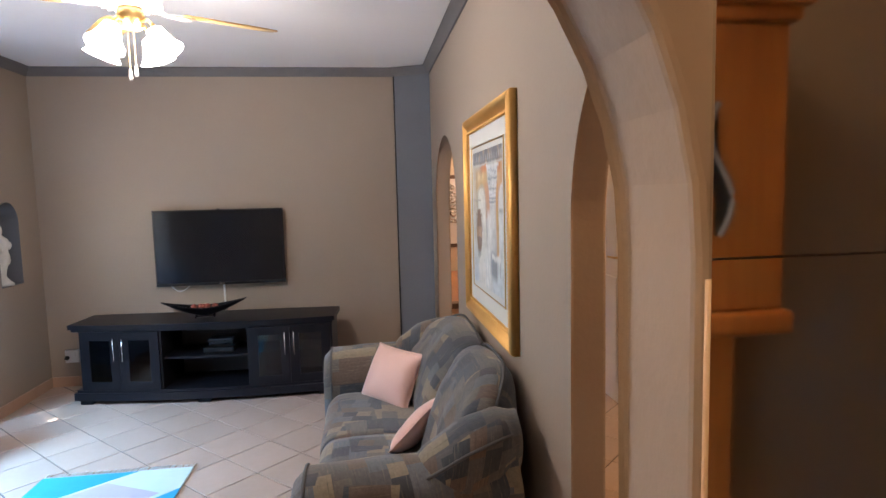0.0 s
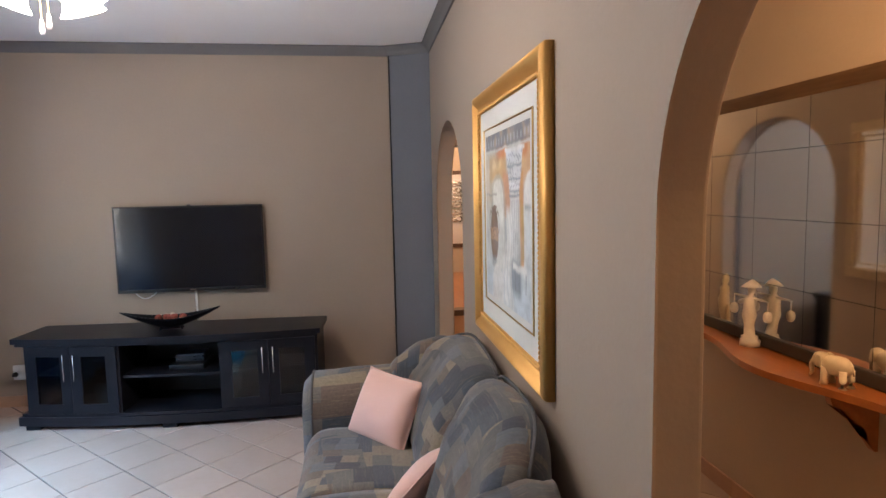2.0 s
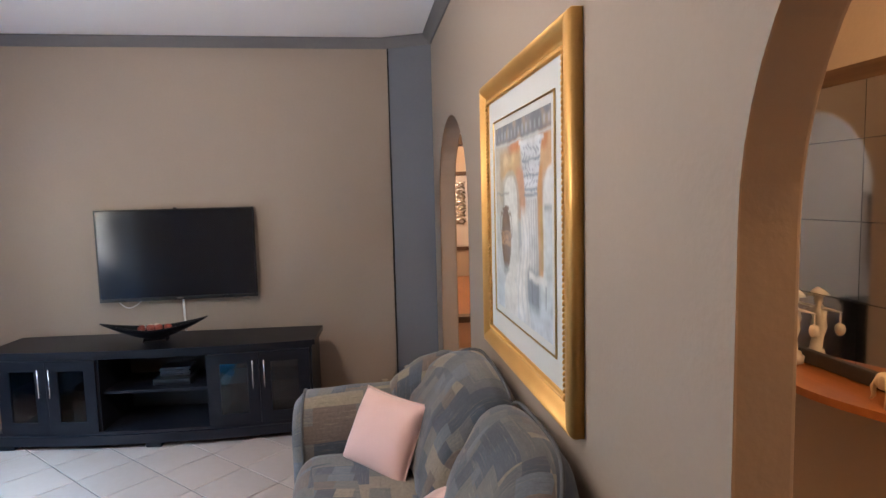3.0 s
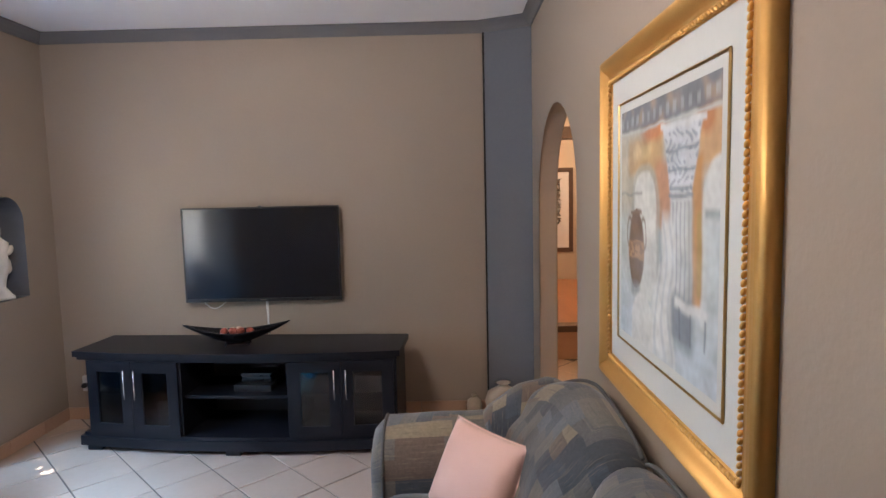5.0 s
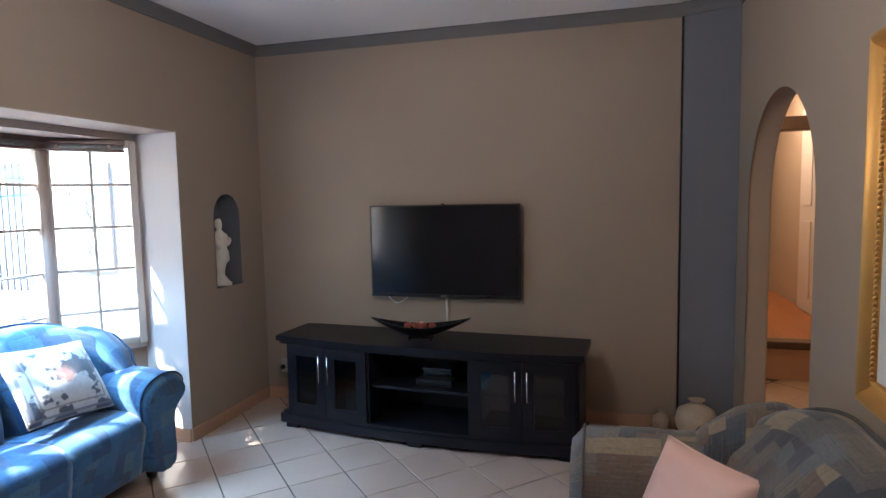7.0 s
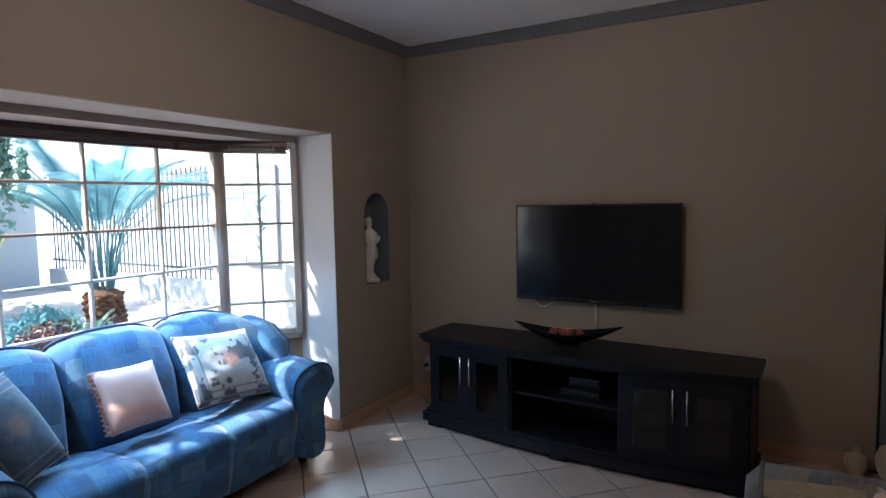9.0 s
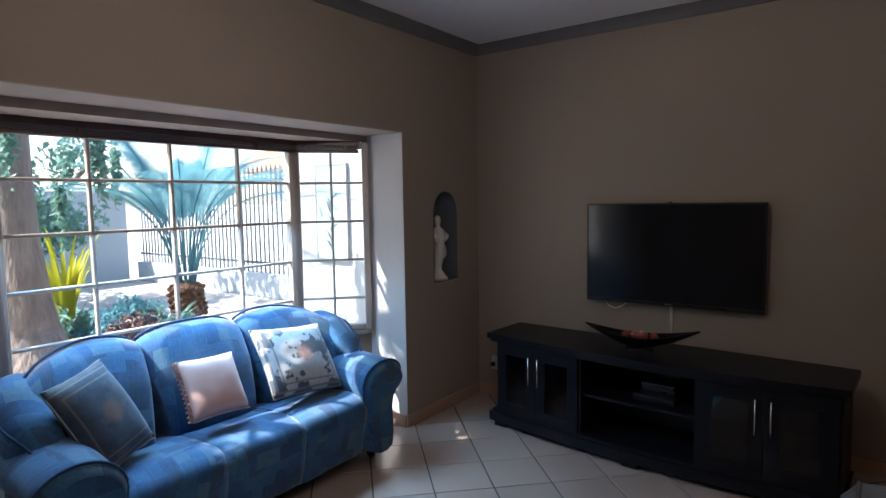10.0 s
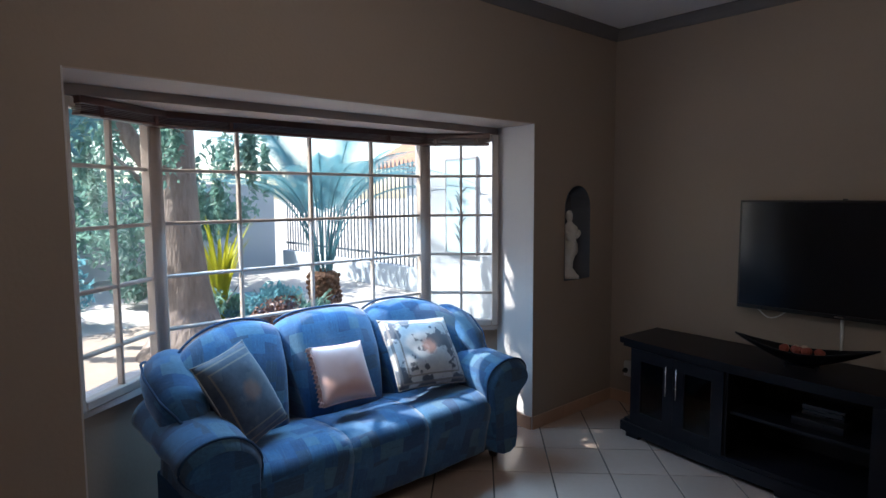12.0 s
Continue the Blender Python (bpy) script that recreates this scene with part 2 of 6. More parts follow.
def cushion_print(name, ground, ground2, band, blot, centre, half):
    """Printed cotton: a bordered square with blotches inside it and a flower at its middle."""
    m, nt, b = nodes_of(name)
    tc = nt.nodes.new("ShaderNodeTexCoord")
    sx = nt.nodes.new("ShaderNodeSeparateXYZ")
    nt.links.new(tc.outputs["Object"], sx.inputs[0])

    def calc(op, p, q=0.0):
        n = nt.nodes.new("ShaderNodeMath")
        n.operation = op
        for k, v in enumerate((p, q)):
            if isinstance(v, (int, float)):
                n.inputs[k].default_value = v
            else:
                nt.links.new(v, n.inputs[k])
        return n.outputs[0]
    rim = calc("MAXIMUM", calc("DIVIDE", calc("ABSOLUTE", sx.outputs[0]), half[0]), calc("DIVIDE", calc("ABSOLUTE", sx.outputs[2]), half[1]))
    mid = calc("SQRT", calc("ADD", calc("POWER", sx.outputs[0], 2.0), calc("POWER", sx.outputs[2], 2.0)))
    v = coords(nt)
    n1, n2, n3 = noise_of(nt, v, 9, 3), noise_of(nt, v, 26, 4, 0.7), noise_of(nt, v, 300, 2)
    col = ramp(nt, n2, [(0.32, ground), (0.68, ground2)])
    col = mix(nt, ramp(nt, n1, [(0.50, (0, 0, 0)), (0.54, (0.92, 0.92, 0.92))]), col, blot)
    petal = calc("ADD", mid, calc("MULTIPLY", n2, 0.05))
    col = mix(nt, ramp(nt, petal, [(0.055, (0.8, 0.8, 0.8)), (0.085, (0, 0, 0))]), col, centre)
    col = mix(nt, ramp(nt, rim, [(0.0, (0, 0, 0)), (0.70, (0.8, 0.8, 0.8)), (0.74, (0, 0, 0)), (0.86, (0.9, 0.9, 0.9)), (0.90, (0, 0, 0))], True), col, band)
    nt.links.new(col, b.inputs["Base Color"])
    b.inputs["Roughness"].default_value = 0.85
    b.inputs["Sheen Weight"].default_value = 0.2
    bump_of(nt, b, mix(nt, 0.6, n3, n2), 0.3, 0.003)
    return m


DENIM = cushion_print("dark_blue_cushion_print", (0.022, 0.036, 0.060), (0.045, 0.062, 0.090), (0.15, 0.13, 0.11), (0.055, 0.070, 0.090), (0.16, 0.085, 0.06), (0.185, 0.205))
FLORAL = cushion_print("pale_floral_print", (0.40, 0.41, 0.42), (0.50, 0.50, 0.49), (0.20, 0.18, 0.17), (0.045, 0.055, 0.080), (0.42, 0.22, 0.17), (0.24, 0.21))
CORD = surf("pale_cord", (0.28, 0.27, 0.25), (0.38, 0.36, 0.33), 20, 0.8, bump=0.2)
LEAF = surf("garden_leaf", (0.120, 0.250, 0.205), (0.230, 0.400, 0.345), 5, 0.5, bump=0.1, fine=30, thin=0.5)
LEAF_BLUE = surf("blue_green_leaf", (0.080, 0.235, 0.285), (0.165, 0.380, 0.450), 5, 0.45, bump=0.1, fine=30, thin=0.5)
LEAF_YELLOW = surf("yellow_green_leaf", (0.34, 0.36, 0.020), (0.50, 0.48, 0.04), 6, 0.5, bump=0.1, fine=30, thin=0.4)
LEAF_RED = surf("reddish_shrub_leaf", (0.10, 0.045, 0.035), (0.16, 0.08, 0.055), 6, 0.5, bump=0.1, fine=30)
BARK = surf("tree_bark", (0.085, 0.060, 0.050), (0.36, 0.31, 0.28), 9, 0.9, bump=0.8, fine=26, depth=0.03, stretch=(1, 1, 0.25))
PALM_BARK = surf("cycad_bark", (0.10, 0.05, 0.03), (0.20, 0.11, 0.07), 14, 0.9, bump=0.8, fine=40, depth=0.02)
SAND = surf("sandy_paving", (0.38, 0.37, 0.345), (0.48, 0.465, 0.44), 0.8, 0.85, bump=0.3, fine=18, depth=0.01)
SOIL = surf("garden_soil", (0.24, 0.20, 0.165), (0.38, 0.33, 0.28), 1.6, 0.95, bump=0.6, fine=14, depth=0.02)
HOUSE_WHITE = surf("white_house_wall", (0.40, 0.46, 0.51), (0.47, 0.53, 0.58), 1.0, 0.8, bump=0.3, fine=30)
IRON = surf("black_iron", (0.018, 0.020, 0.024), (0.032, 0.034, 0.040), 20, 0.5, 0.4, bump=0.2)
# black iron lightened to blue-grey: the garden's haze put into the colour
FENCE_PAINT = surf("hazed_fence_paint", (0.085, 0.115, 0.145), (0.130, 0.165, 0.195), 20, 0.5, 0.2, bump=0.2)
ROOF = surf("roof_tile", (0.26, 0.13, 0.08), (0.36, 0.19, 0.12), 3, 0.8, bump=0.4)
PALE_BLUE = surf("pale_blue_panel", (0.34, 0.50, 0.56), (0.42, 0.58, 0.63), 2, 0.5, bump=0.05)
WATER_BLUE = surf("pond_basin_blue", (0.10, 0.26, 0.34), (0.16, 0.34, 0.42), 3, 0.3, bump=0.1)

CASE_B = surf("dark_case", (0.02, 0.022, 0.03), (0.03, 0.032, 0.04), 10, 0.3, bump=0.05)
CASE_W = surf("pale_case", (0.30, 0.31, 0.33), (0.36, 0.37, 0.39), 10, 0.5, bump=0.05)
TRIM_ORANGE = surf("worn_orange_trim", (0.46, 0.34, 0.24), (0.60, 0.46, 0.34), 12, 0.6, bump=0.5)
WARM_GLOW = glow("warm_lamp_glass", (1.0, 0.60, 0.28), 3.0)

# ---- mesh helpers ----


def link(name, bm, material, parent=None, label="", smooth=False):
    bmesh.ops.recalc_face_normals(bm, faces=bm.faces[:])
    me = bpy.data.meshes.new(name)
    bm.to_mesh(me)
    bm.free()
    for m in (material if isinstance(material, (list, tuple)) else [material]):
        me.materials.append(m)
    if smooth:
        for p in me.polygons:
            p.use_smooth = p.loop_total <= 4
    ob = new(name, me)
    if parent:
        ob.parent = parent
    if label:
        ob["label"] = label
    return ob


def part(name, bm, material, parent, label="", smooth=False):
    return link(name, bm, material, parent, label, smooth)


def thing(name, label, category, m=None, group=""):
    ob = new(name)
    ob.empty_display_size = 0.05
    if m is not None:
        ob.matrix_world = m
    return tagged(ob, label, category, group)


def box(x0, x1, y0, y1, z0, z1, bevel=0.0, seg=1, bm=None):
    b = bmesh.new()
    r = bmesh.ops.create_cube(b, size=1)
    for v in b.verts:
        v.co = Vector(((x0 + x1) / 2 + v.co.x * (x1 - x0), (y0 + y1) / 2 + v.co.y * (y1 - y0), (z0 + z1) / 2 + v.co.z * (z1 - z0)))
    if bevel:
        bmesh.ops.bevel(b, geom=b.edges[:], offset=bevel, segments=seg, affect="EDGES", profile=0.6)
    return merge(bm, b)


def merge(bm, b):
    if bm is None:
        return b
    me = bpy.data.meshes.new("tmp")
    b.to_mesh(me)
    b.free()
    bm.from_mesh(me)
    bpy.data.meshes.remove(me)
    return bm


def turned(bm, m):
    bmesh.ops.transform(bm, matrix=m, verts=bm.verts[:])
    return bm


def lathe(profile, seg=20, bm=None, at=(0, 0, 0)):
    b = bmesh.new()
    rings = []
    for r, z in profile:
        rings.append([b.verts.new((at[0] + r * math.cos(2 * math.pi * i / seg), at[1] + r * math.sin(2 * math.pi * i / seg), at[2] + z)) for i in range(seg)])
    for a, c in zip(rings, rings[1:]):
        for i in range(seg):
            b.faces.new((a[i], a[(i + 1) % seg], c[(i + 1) % seg], c[i]))
    b.faces.new(rings[0][::-1])
    b.faces.new(rings[-1])
    return merge(bm, b)


def tube(points, radius, seg=8, bm=None):
    b = bmesh.new()
    pts = [Vector(p) for p in points]
    rings = []
    for i, p in enumerate(pts):
        d = (pts[min(i + 1, len(pts) - 1)] - pts[max(i - 1, 0)]).normalized()
        side = d.cross(Vector((0, 0, 1)))
        if side.length < 1e-3:
            side = d.cross(Vector((0, 1, 0)))
        side.normalize()
        up = side.cross(d)
        r = radius[i] if isinstance(radius, (list, tuple)) else radius
        rings.append([b.verts.new(p + side * r * math.cos(2 * math.pi * k / seg) + up * r * math.sin(2 * math.pi * k / seg)) for k in range(seg)])
    for a, c in zip(rings, rings[1:]):
        for k in range(seg):
            b.faces.new((a[k], a[(k + 1) % seg], c[(k + 1) % seg], c[k]))
    b.faces.new(rings[0][::-1])
    b.faces.new(rings[-1])
    return merge(bm, b)


def puff(size, power=0.45, flat=0.8, seg=28, rings=16, wobble=0.0, seed=0, m=None, bm=None):
    """A stuffed rounded block: a superellipsoid with soft lumps."""
    b = bmesh.new()

    def s(v, e):
        return math.copysign(abs(v) ** e, v)
    grid = []
    for j in range(rings + 1):
        lat = -math.pi / 2 + math.pi * j / rings
        row = []
        for i in range(seg):
            lon = 2 * math.pi * i / seg
            p = Vector((s(math.cos(lat), flat) * s(math.cos(lon), power), s(math.cos(lat), flat) * s(math.sin(lon), power), s(math.sin(lat), flat)))
            k = 1 + wobble * noise.noise(p * 1.7 + Vector((seed * 3.1, seed, 0)))
            row.append(b.verts.new((p.x * size[0] / 2 * k, p.y * size[1] / 2 * k, p.z * size[2] / 2 * k)))
        grid.append(row)
    for a, c in zip(grid, grid[1:]):
        for i in range(seg):
            b.faces.new((a[i], a[(i + 1) % seg], c[(i + 1) % seg], c[i]))
    bmesh.ops.remove_doubles(b, verts=b.verts[:], dist=1e-5)
    if m is not None:
        turned(b, m)
    return merge(bm, b)


def prism(outline, y0, y1, bevel=0.0, bm=None):
    """A closed outline in x and z, pushed from y0 to y1."""
    b = bmesh.new()
    a = [b.verts.new((x, y0, z)) for x, z in outline]
    c = [b.verts.new((x, y1, z)) for x, z in outline]
    n = len(outline)
    f0, f1 = b.faces.new(a), b.faces.new(c[::-1])
    for i in range(n):
        b.faces.new((a[i], c[i], c[(i + 1) % n], a[(i + 1) % n]))
    if bevel:
        rim = [e for e in b.edges if (e.verts[0].co.y == e.verts[1].co.y)]
        bmesh.ops.bevel(b, geom=rim, offset=bevel, segments=2, affect="EDGES", profile=0.6)
    bmesh.ops.triangulate(b, faces=[f for f in b.faces if len(f.verts) > 4])
    return merge(bm, b)


def arch_curve(u0, u1, spring, top, n=28):
    c, a, h = (u0 + u1) / 2, (u1 - u0) / 2, top - spring
    return [(c - a * math.cos(math.pi * i / n), spring + h * math.sin(math.pi * i / n)) for i in range(n + 1)]


def arched_wall(u0, u1, height, openings, thick, m, name, material, label):
    """A wall along x with arched openings through it, its face at y=0 and its back at y=thick, placed by m."""
    b = bmesh.new()

    def quad(p):
        b.faces.new([b.verts.new(q) for q in p])

    def column(ua, za, ub, zb, right=None, left=None):
        for y in (0, thick):
            p = [(ua, y, za), (ub, y, zb)] + ([(ub, y, right)] if right else []) + [(ub, y, height), (ua, y, height)] + ([(ua, y, left)] if left else [])
            quad(p)

    def inner(ua, za, ub, zb):
        quad([(ua, 0, za), (ua, thick, za), (ub, thick, zb), (ub, 0, zb)])
    at, last = u0, None
    for a0, a1, spring, top in sorted(openings):
        column(at, 0, a0, 0, right=spring, left=last)
        pts = arch_curve(a0, a1, spring, top)
        for (ua, za), (ub, zb) in zip(pts, pts[1:]):
            column(ua, za, ub, zb)
            inner(ua, za, ub, zb)
        inner(a0, 0, a0, spring)
        inner(a1, spring, a1, 0)
        at, last = a1, spring
    column(at, 0, u1, 0, left=last)
    inner(u0, 0, u0, height)
    inner(u1, 0, u1, height)
    inner(u0, height, u1, height)
    bmesh.ops.remove_doubles(b, verts=b.verts[:], dist=1e-5)
    bmesh.ops.dissolve_limit(b, angle_limit=0.01, verts=b.verts[:], edges=b.edges[:])
    corners = [e for e in b.edges if len(e.link_faces) == 2 and e.calc_face_angle(0) > 1.2 and max(v.co.z for v in e.verts) < height - 0.01]
    bmesh.ops.bevel(b, geom=corners, offset=0.012, segments=3, affect="EDGES", profile=0.5)
    turned(b, m)
    ob = link(name, b, material, smooth=False)
    return tagged(ob, label, "wall", kind="structure")


# ---- the shell ----
XL, XR, XH, YT, HC = -2.475, 0.875, 0.992, 5.69, 2.715
HALL_X = 2.13
ARCH_LIVING = (1.08, 1.975, 1.50, 2.02)
ARCH_FAR = (4.15, 5.27, 1.51, 2.035)


def structure(name, bm, material, label, category):
    return tagged(link(name, bm, material), label, category, kind="structure")


floor = structure("floor", box(XL - 0.9, 4.4, -3.6, 10.2, -0.12, -0.006), GROUT, "dark grout bed under the diagonal floor tiles", "floor")
structure("wall_tv", box(XL - 0.3, 0.992, YT, YT + 0.15, 0, HC), WALL, "taupe painted plaster wall behind the television", "wall")
# right wall of the living room, towards the hall
arched_wall(0.97, YT, HC, [ARCH_LIVING, ARCH_FAR], 0.117, Matrix(((0, -1, 0, XH), (1, 0, 0, 0), (0, 0, 1, 0), (0, 0, 0, 1))), "wall_hall_side", WALL,
            "taupe plaster wall with two arched doorways")
# archway between dining room and living room
arched_wall(XL - 0.2, HALL_X, HC, [(-1.02, 0.59, 1.52, 2.17)], 0.155, pose(0, 0.815, 0), "wall_dining_arch", WALL, "taupe plaster wall with a wide archway")


def plate(points, z0, z1, bm=None):
    """A flat slab over a closed outline in x and y."""
    b = bmesh.new()
    lo, hi = [b.verts.new((x, y, z0)) for x, y in points], [b.verts.new((x, y, z1)) for x, y in points]
    n = len(points)
    b.faces.new(lo[::-1])
    b.faces.new(hi)
    for i in range(n):
        b.faces.new((lo[i], lo[(i + 1) % n], hi[(i + 1) % n], hi[i]))
    return merge(bm, b)


# window wall with the bay opening and the statue niche
BAY0, BAY1, BAYTOP = 2.235, 4.78, 1.998
WT = 0.31                                                   # its thickness
BX, BY0, BY1 = -3.12, 2.69, 4.40                            # the front window of the bay
SILL, HEAD = 0.655, 1.945
NICHE = (5.105, 5.40, 1.45, 1.61, 0.955)
wb = box(XL - WT, XL, 0.95, BAY0, 0, HC)
box(XL - WT, XL, BAY0, BAY1, BAYTOP, HC, bm=wb)
box(XL - WT, XL, BAY1, NICHE[0], 0, HC, bm=wb)
box(XL - WT, XL, NICHE[1], YT, 0, HC, bm=wb)
box(XL - WT, XL, NICHE[0], NICHE[1], 0, NICHE[4], bm=wb)
pts = arch_curve(NICHE[0], NICHE[1], NICHE[2], NICHE[3], 16)
for (ua, za), (ub, zb) in zip(pts, pts[1:]):
    for xx in (XL, XL - WT):
        wb.faces.new([wb.verts.new(p) for p in ((xx, ua, za), (xx, ub, zb), (xx, ub, HC), (xx, ua, HC))])
structure("wall_window", wb, WALL, "taupe plaster wall with a bay window opening and a niche", "wall")
nb = bmesh.new()
NI = [(NICHE[0] + 0.004, NICHE[4] + 0.004)] + arch_curve(NICHE[0] + 0.004, NICHE[1] - 0.004, NICHE[2], NICHE[3] - 0.004, 16) + [(NICHE[1] - 0.004, NICHE[4] + 0.004)]
for (ua, za), (ub, zb) in zip(NI, NI[1:] + NI[:1]):
    nb.faces.new([nb.verts.new(p) for p in ((XL + 0.002, ua, za), (XL + 0.002, ub, zb), (XL - 0.16, ub, zb), (XL - 0.16, ua, za))])
nb.faces.new([nb.verts.new((XL - 0.16, u, z)) for u, z in NI])
structure("niche_lining", nb, SLATE, "slate grey painted arched wall niche", "niche")
# white reveal of the bay opening, laid on the wall's cut faces; the head's colour holds its shade
structure("bay_reveal_side", box(XL - WT - 0.002, XL + 0.003, BAY1 - 0.006, BAY1, 0.0, BAYTOP), REVEAL, "white painted plaster side of the bay opening", "trim")
structure("bay_reveal_side", box(XL - WT - 0.002, XL + 0.003, BAY0, BAY0 + 0.006, 0.0, BAYTOP), REVEAL, "white painted plaster side of the bay opening", "trim")
structure("bay_reveal_head", box(XL - WT - 0.002, XL + 0.003, BAY0 + 0.006, BAY1 - 0.006, BAYTOP - 0.006, BAYTOP), HEAD_SHADED, "cream painted plaster head of the bay opening, shade put into its colour", "trim")
# bay: low wall under the windows, soffit, sill
ring_in = [(XL - WT, BAY0), (BX, BY0), (BX, BY1), (XL - WT, BAY1)]
ring_out = [(XL - WT, BAY0 - 0.20), (BX - 0.18, BY0 - 0.10), (BX - 0.18, BY1 + 0.10), (XL - WT, BAY1 + 0.20)]
lw = bmesh.new()
sl = bmesh.new()
for i in range(3):
    a, b_, c, d = ring_in[i], ring_in[i + 1], ring_out[i + 1], ring_out[i]
    plate([a, b_, c, d], 0.0, SILL - 0.03, lw)
    mid = Vector((XL - WT, (BAY0 + BAY1) / 2))
    a2, b2 = [tuple(Vector(p) + (mid - Vector(p)).normalized() * 0.05) for p in (a, b_)]
    plate([a2, b2, c, d], SILL - 0.03, SILL, sl)
structure("wall_under_bay", lw, WALL, "low plaster wall under the bay window", "wall")
structure("bay_sill", sl, REVEAL, "white painted window sill running round the bay", "sill")
structure("bay_soffit", plate([(XL - WT, BAY0 - 0.3), (BX - 0.08, BAY0 - 0.3), (BX - 0.08, BAY1 + 0.3), (XL - WT, BAY1 + 0.3)], HEAD + 0.004, HEAD + 0.5), HEAD_SHADED, "cream painted soffit over the bay window, shade put into its colour", "ceiling")


def window_bay(name, p, q, cols, rows_z, label):
    """A steel casement window from p to q in plan: frame, bars and a pane in each field."""
    d = Vector((q[0] - p[0], q[1] - p[1], 0))
    length = d.length
    w = tagged(new(name), label, "window", kind="structure")
    w.matrix_world = Matrix.Translation((p[0], p[1], 0)) @ Matrix.Rotation(math.atan2(d.y, d.x), 4, "Z")
    fr = box(0, 0.045, -0.025, 0.025, SILL, HEAD, 0.006)
    box(length - 0.045, length, -0.025, 0.025, SILL, HEAD, 0.006, bm=fr)
    box(0.045, length - 0.045, -0.025, 0.025, SILL, SILL + 0.045, 0.006, bm=fr)
    box(0.045, length - 0.045, -0.025, 0.025, HEAD - 0.045, HEAD, 0.006, bm=fr)
    part("window_frame", fr, FRAME_PAINT, w)
    xs = [length * i / cols for i in range(cols + 1)]
    for x in xs[1:-1]:
        part("glazing_bar", box(x - 0.0085, x + 0.0085, -0.016, 0.016, SILL + 0.045, HEAD - 0.045, 0.004), FRAME_PAINT, w)
    for z in rows_z:
        part("glazing_bar", box(0.045, length - 0.045, -0.0145, 0.0145, z - 0.0085, z + 0.0085, 0.004), FRAME_PAINT, w)
    zs = [SILL + 0.045] + list(rows_z) + [HEAD - 0.045]
    for x0, x1 in zip(xs, xs[1:]):
        for z0, z1 in zip(zs, zs[1:]):
            pane = part("pane", box(max(x0, 0.046) + 0.009, min(x1, length - 0.046) - 0.009, -0.002, 0.002, z0 + 0.009, z1 - 0.009), GLASS, w)
            pane.visible_shadow = False
    return w


ROWS_Z = (0.882, 1.147, 1.411, 1.673)
window_bay("window_front", (BX, BY0), (BX, BY1), 4, ROWS_Z, "front bay window of small panes with white-painted frame")
window_bay("window_side", (XL - WT + 0.02, BAY1 - 0.02), (BX, BY1), 2, ROWS_Z, "angled side bay window of small panes")
window_bay("window_side", (BX, BY0), (XL - WT + 0.02, BAY0 + 0.02), 2, ROWS_Z, "angled side bay window of small panes")
for y in (BY0, BY1):
    tagged(link("bay_post", lathe([(0.045, SILL), (0.045, HEAD)], 12, at=(BX, y, 0)), FRAME_PAINT, smooth=True), "white-painted corner post between the bay windows", "post", kind="structure")


def blind(p, q, label):
    d = Vector((q[0] - p[0], q[1] - p[1], 0))
    length = d.length
    b = thing("venetian_blind", label, "blind", Matrix.Translation((p[0], p[1], 0)) @ Matrix.Rotation(math.atan2(d.y, d.x), 4, "Z"), "blinds pulled up in the bay")
    part("head_rail", box(0, length, -0.02, 0.03, HEAD - 0.030, HEAD + 0.003, 0.003), BLIND, b)
    for k in range(4):
        part("slat", box(0.005, length - 0.005, -0.022, 0.028, HEAD - 0.057 + k * 0.0068, HEAD - 0.057 + k * 0.0068 + 0.004, 0.001), BLIND, b)
    part("bottom_rail", box(0.003, length - 0.003, -0.022, 0.028, HEAD - 0.074, HEAD - 0.0590, 0.003), BLIND, b)
    for x in (length * 0.2, length * 0.8):
        part("lift_tape", box(x - 0.010, x + 0.010, -0.0245, 0.0305, HEAD - 0.075, HEAD - 0.0305), BLIND, b)
    return b


blind((BX + 0.075, BY1 - 0.03), (BX + 0.075, BY0 + 0.03), "raised dark mahogany venetian blind over the front window")
blind((XL - WT + 0.0, BAY1 - 0.09), (BX + 0.06, BY1 - 0.065), "raised dark mahogany venetian blind over a side window")
blind((BX + 0.06, BY0 + 0.065), (XL - WT + 0.0, BAY0 + 0.09), "raised dark mahogany venetian blind over a side window")

# ceiling, cornice
structure("ceiling", box(XL - 0.3, 4.4, -3.6, YT + 0.15, HC, HC + 0.12), CEIL, "white painted plaster ceiling", "ceiling")
structure("ceiling_far_room", box(0.98, 4.4, YT + 0.15, 10.2, HC, HC + 0.12), CEIL, "white painted ceiling of the room beyond", "ceiling")
PIL = [(0.572, YT), (0.572, YT - 0.018), (0.875, YT - 0.15), (0.875, YT)]


def cornice(name, p, q, inward):
    """A coved strip where wall and ceiling meet, from p to q."""
    d = Vector((q[0] - p[0], q[1] - p[1], 0))
    n = Vector((inward[0], inward[1], 0))
    prof = [(0.0, HC - 0.070), (0.012, HC - 0.070), (0.016, HC - 0.06), (0.03, HC - 0.04), (0.055, HC - 0.016), (0.062, HC - 0.012), (0.062, HC - 0.001), (0.0, HC - 0.001)]
    b = bmesh.new()
    ends = []
    for base in (Vector((*p, 0)), Vector((*q, 0))):
        ends.append([b.verts.new(base + n * u + Vector((0, 0, z))) for u, z in prof])
    k = len(prof)
    for i in range(k):
        b.faces.new((ends[0][i], ends[0][(i + 1) % k], ends[1][(i + 1) % k], ends[1][i]))
    b.faces.new(ends[0])
    b.faces.new(ends[1][::-1])
    structure(name, b, CORNICE, "grey painted cornice along the ceiling", "cornice")


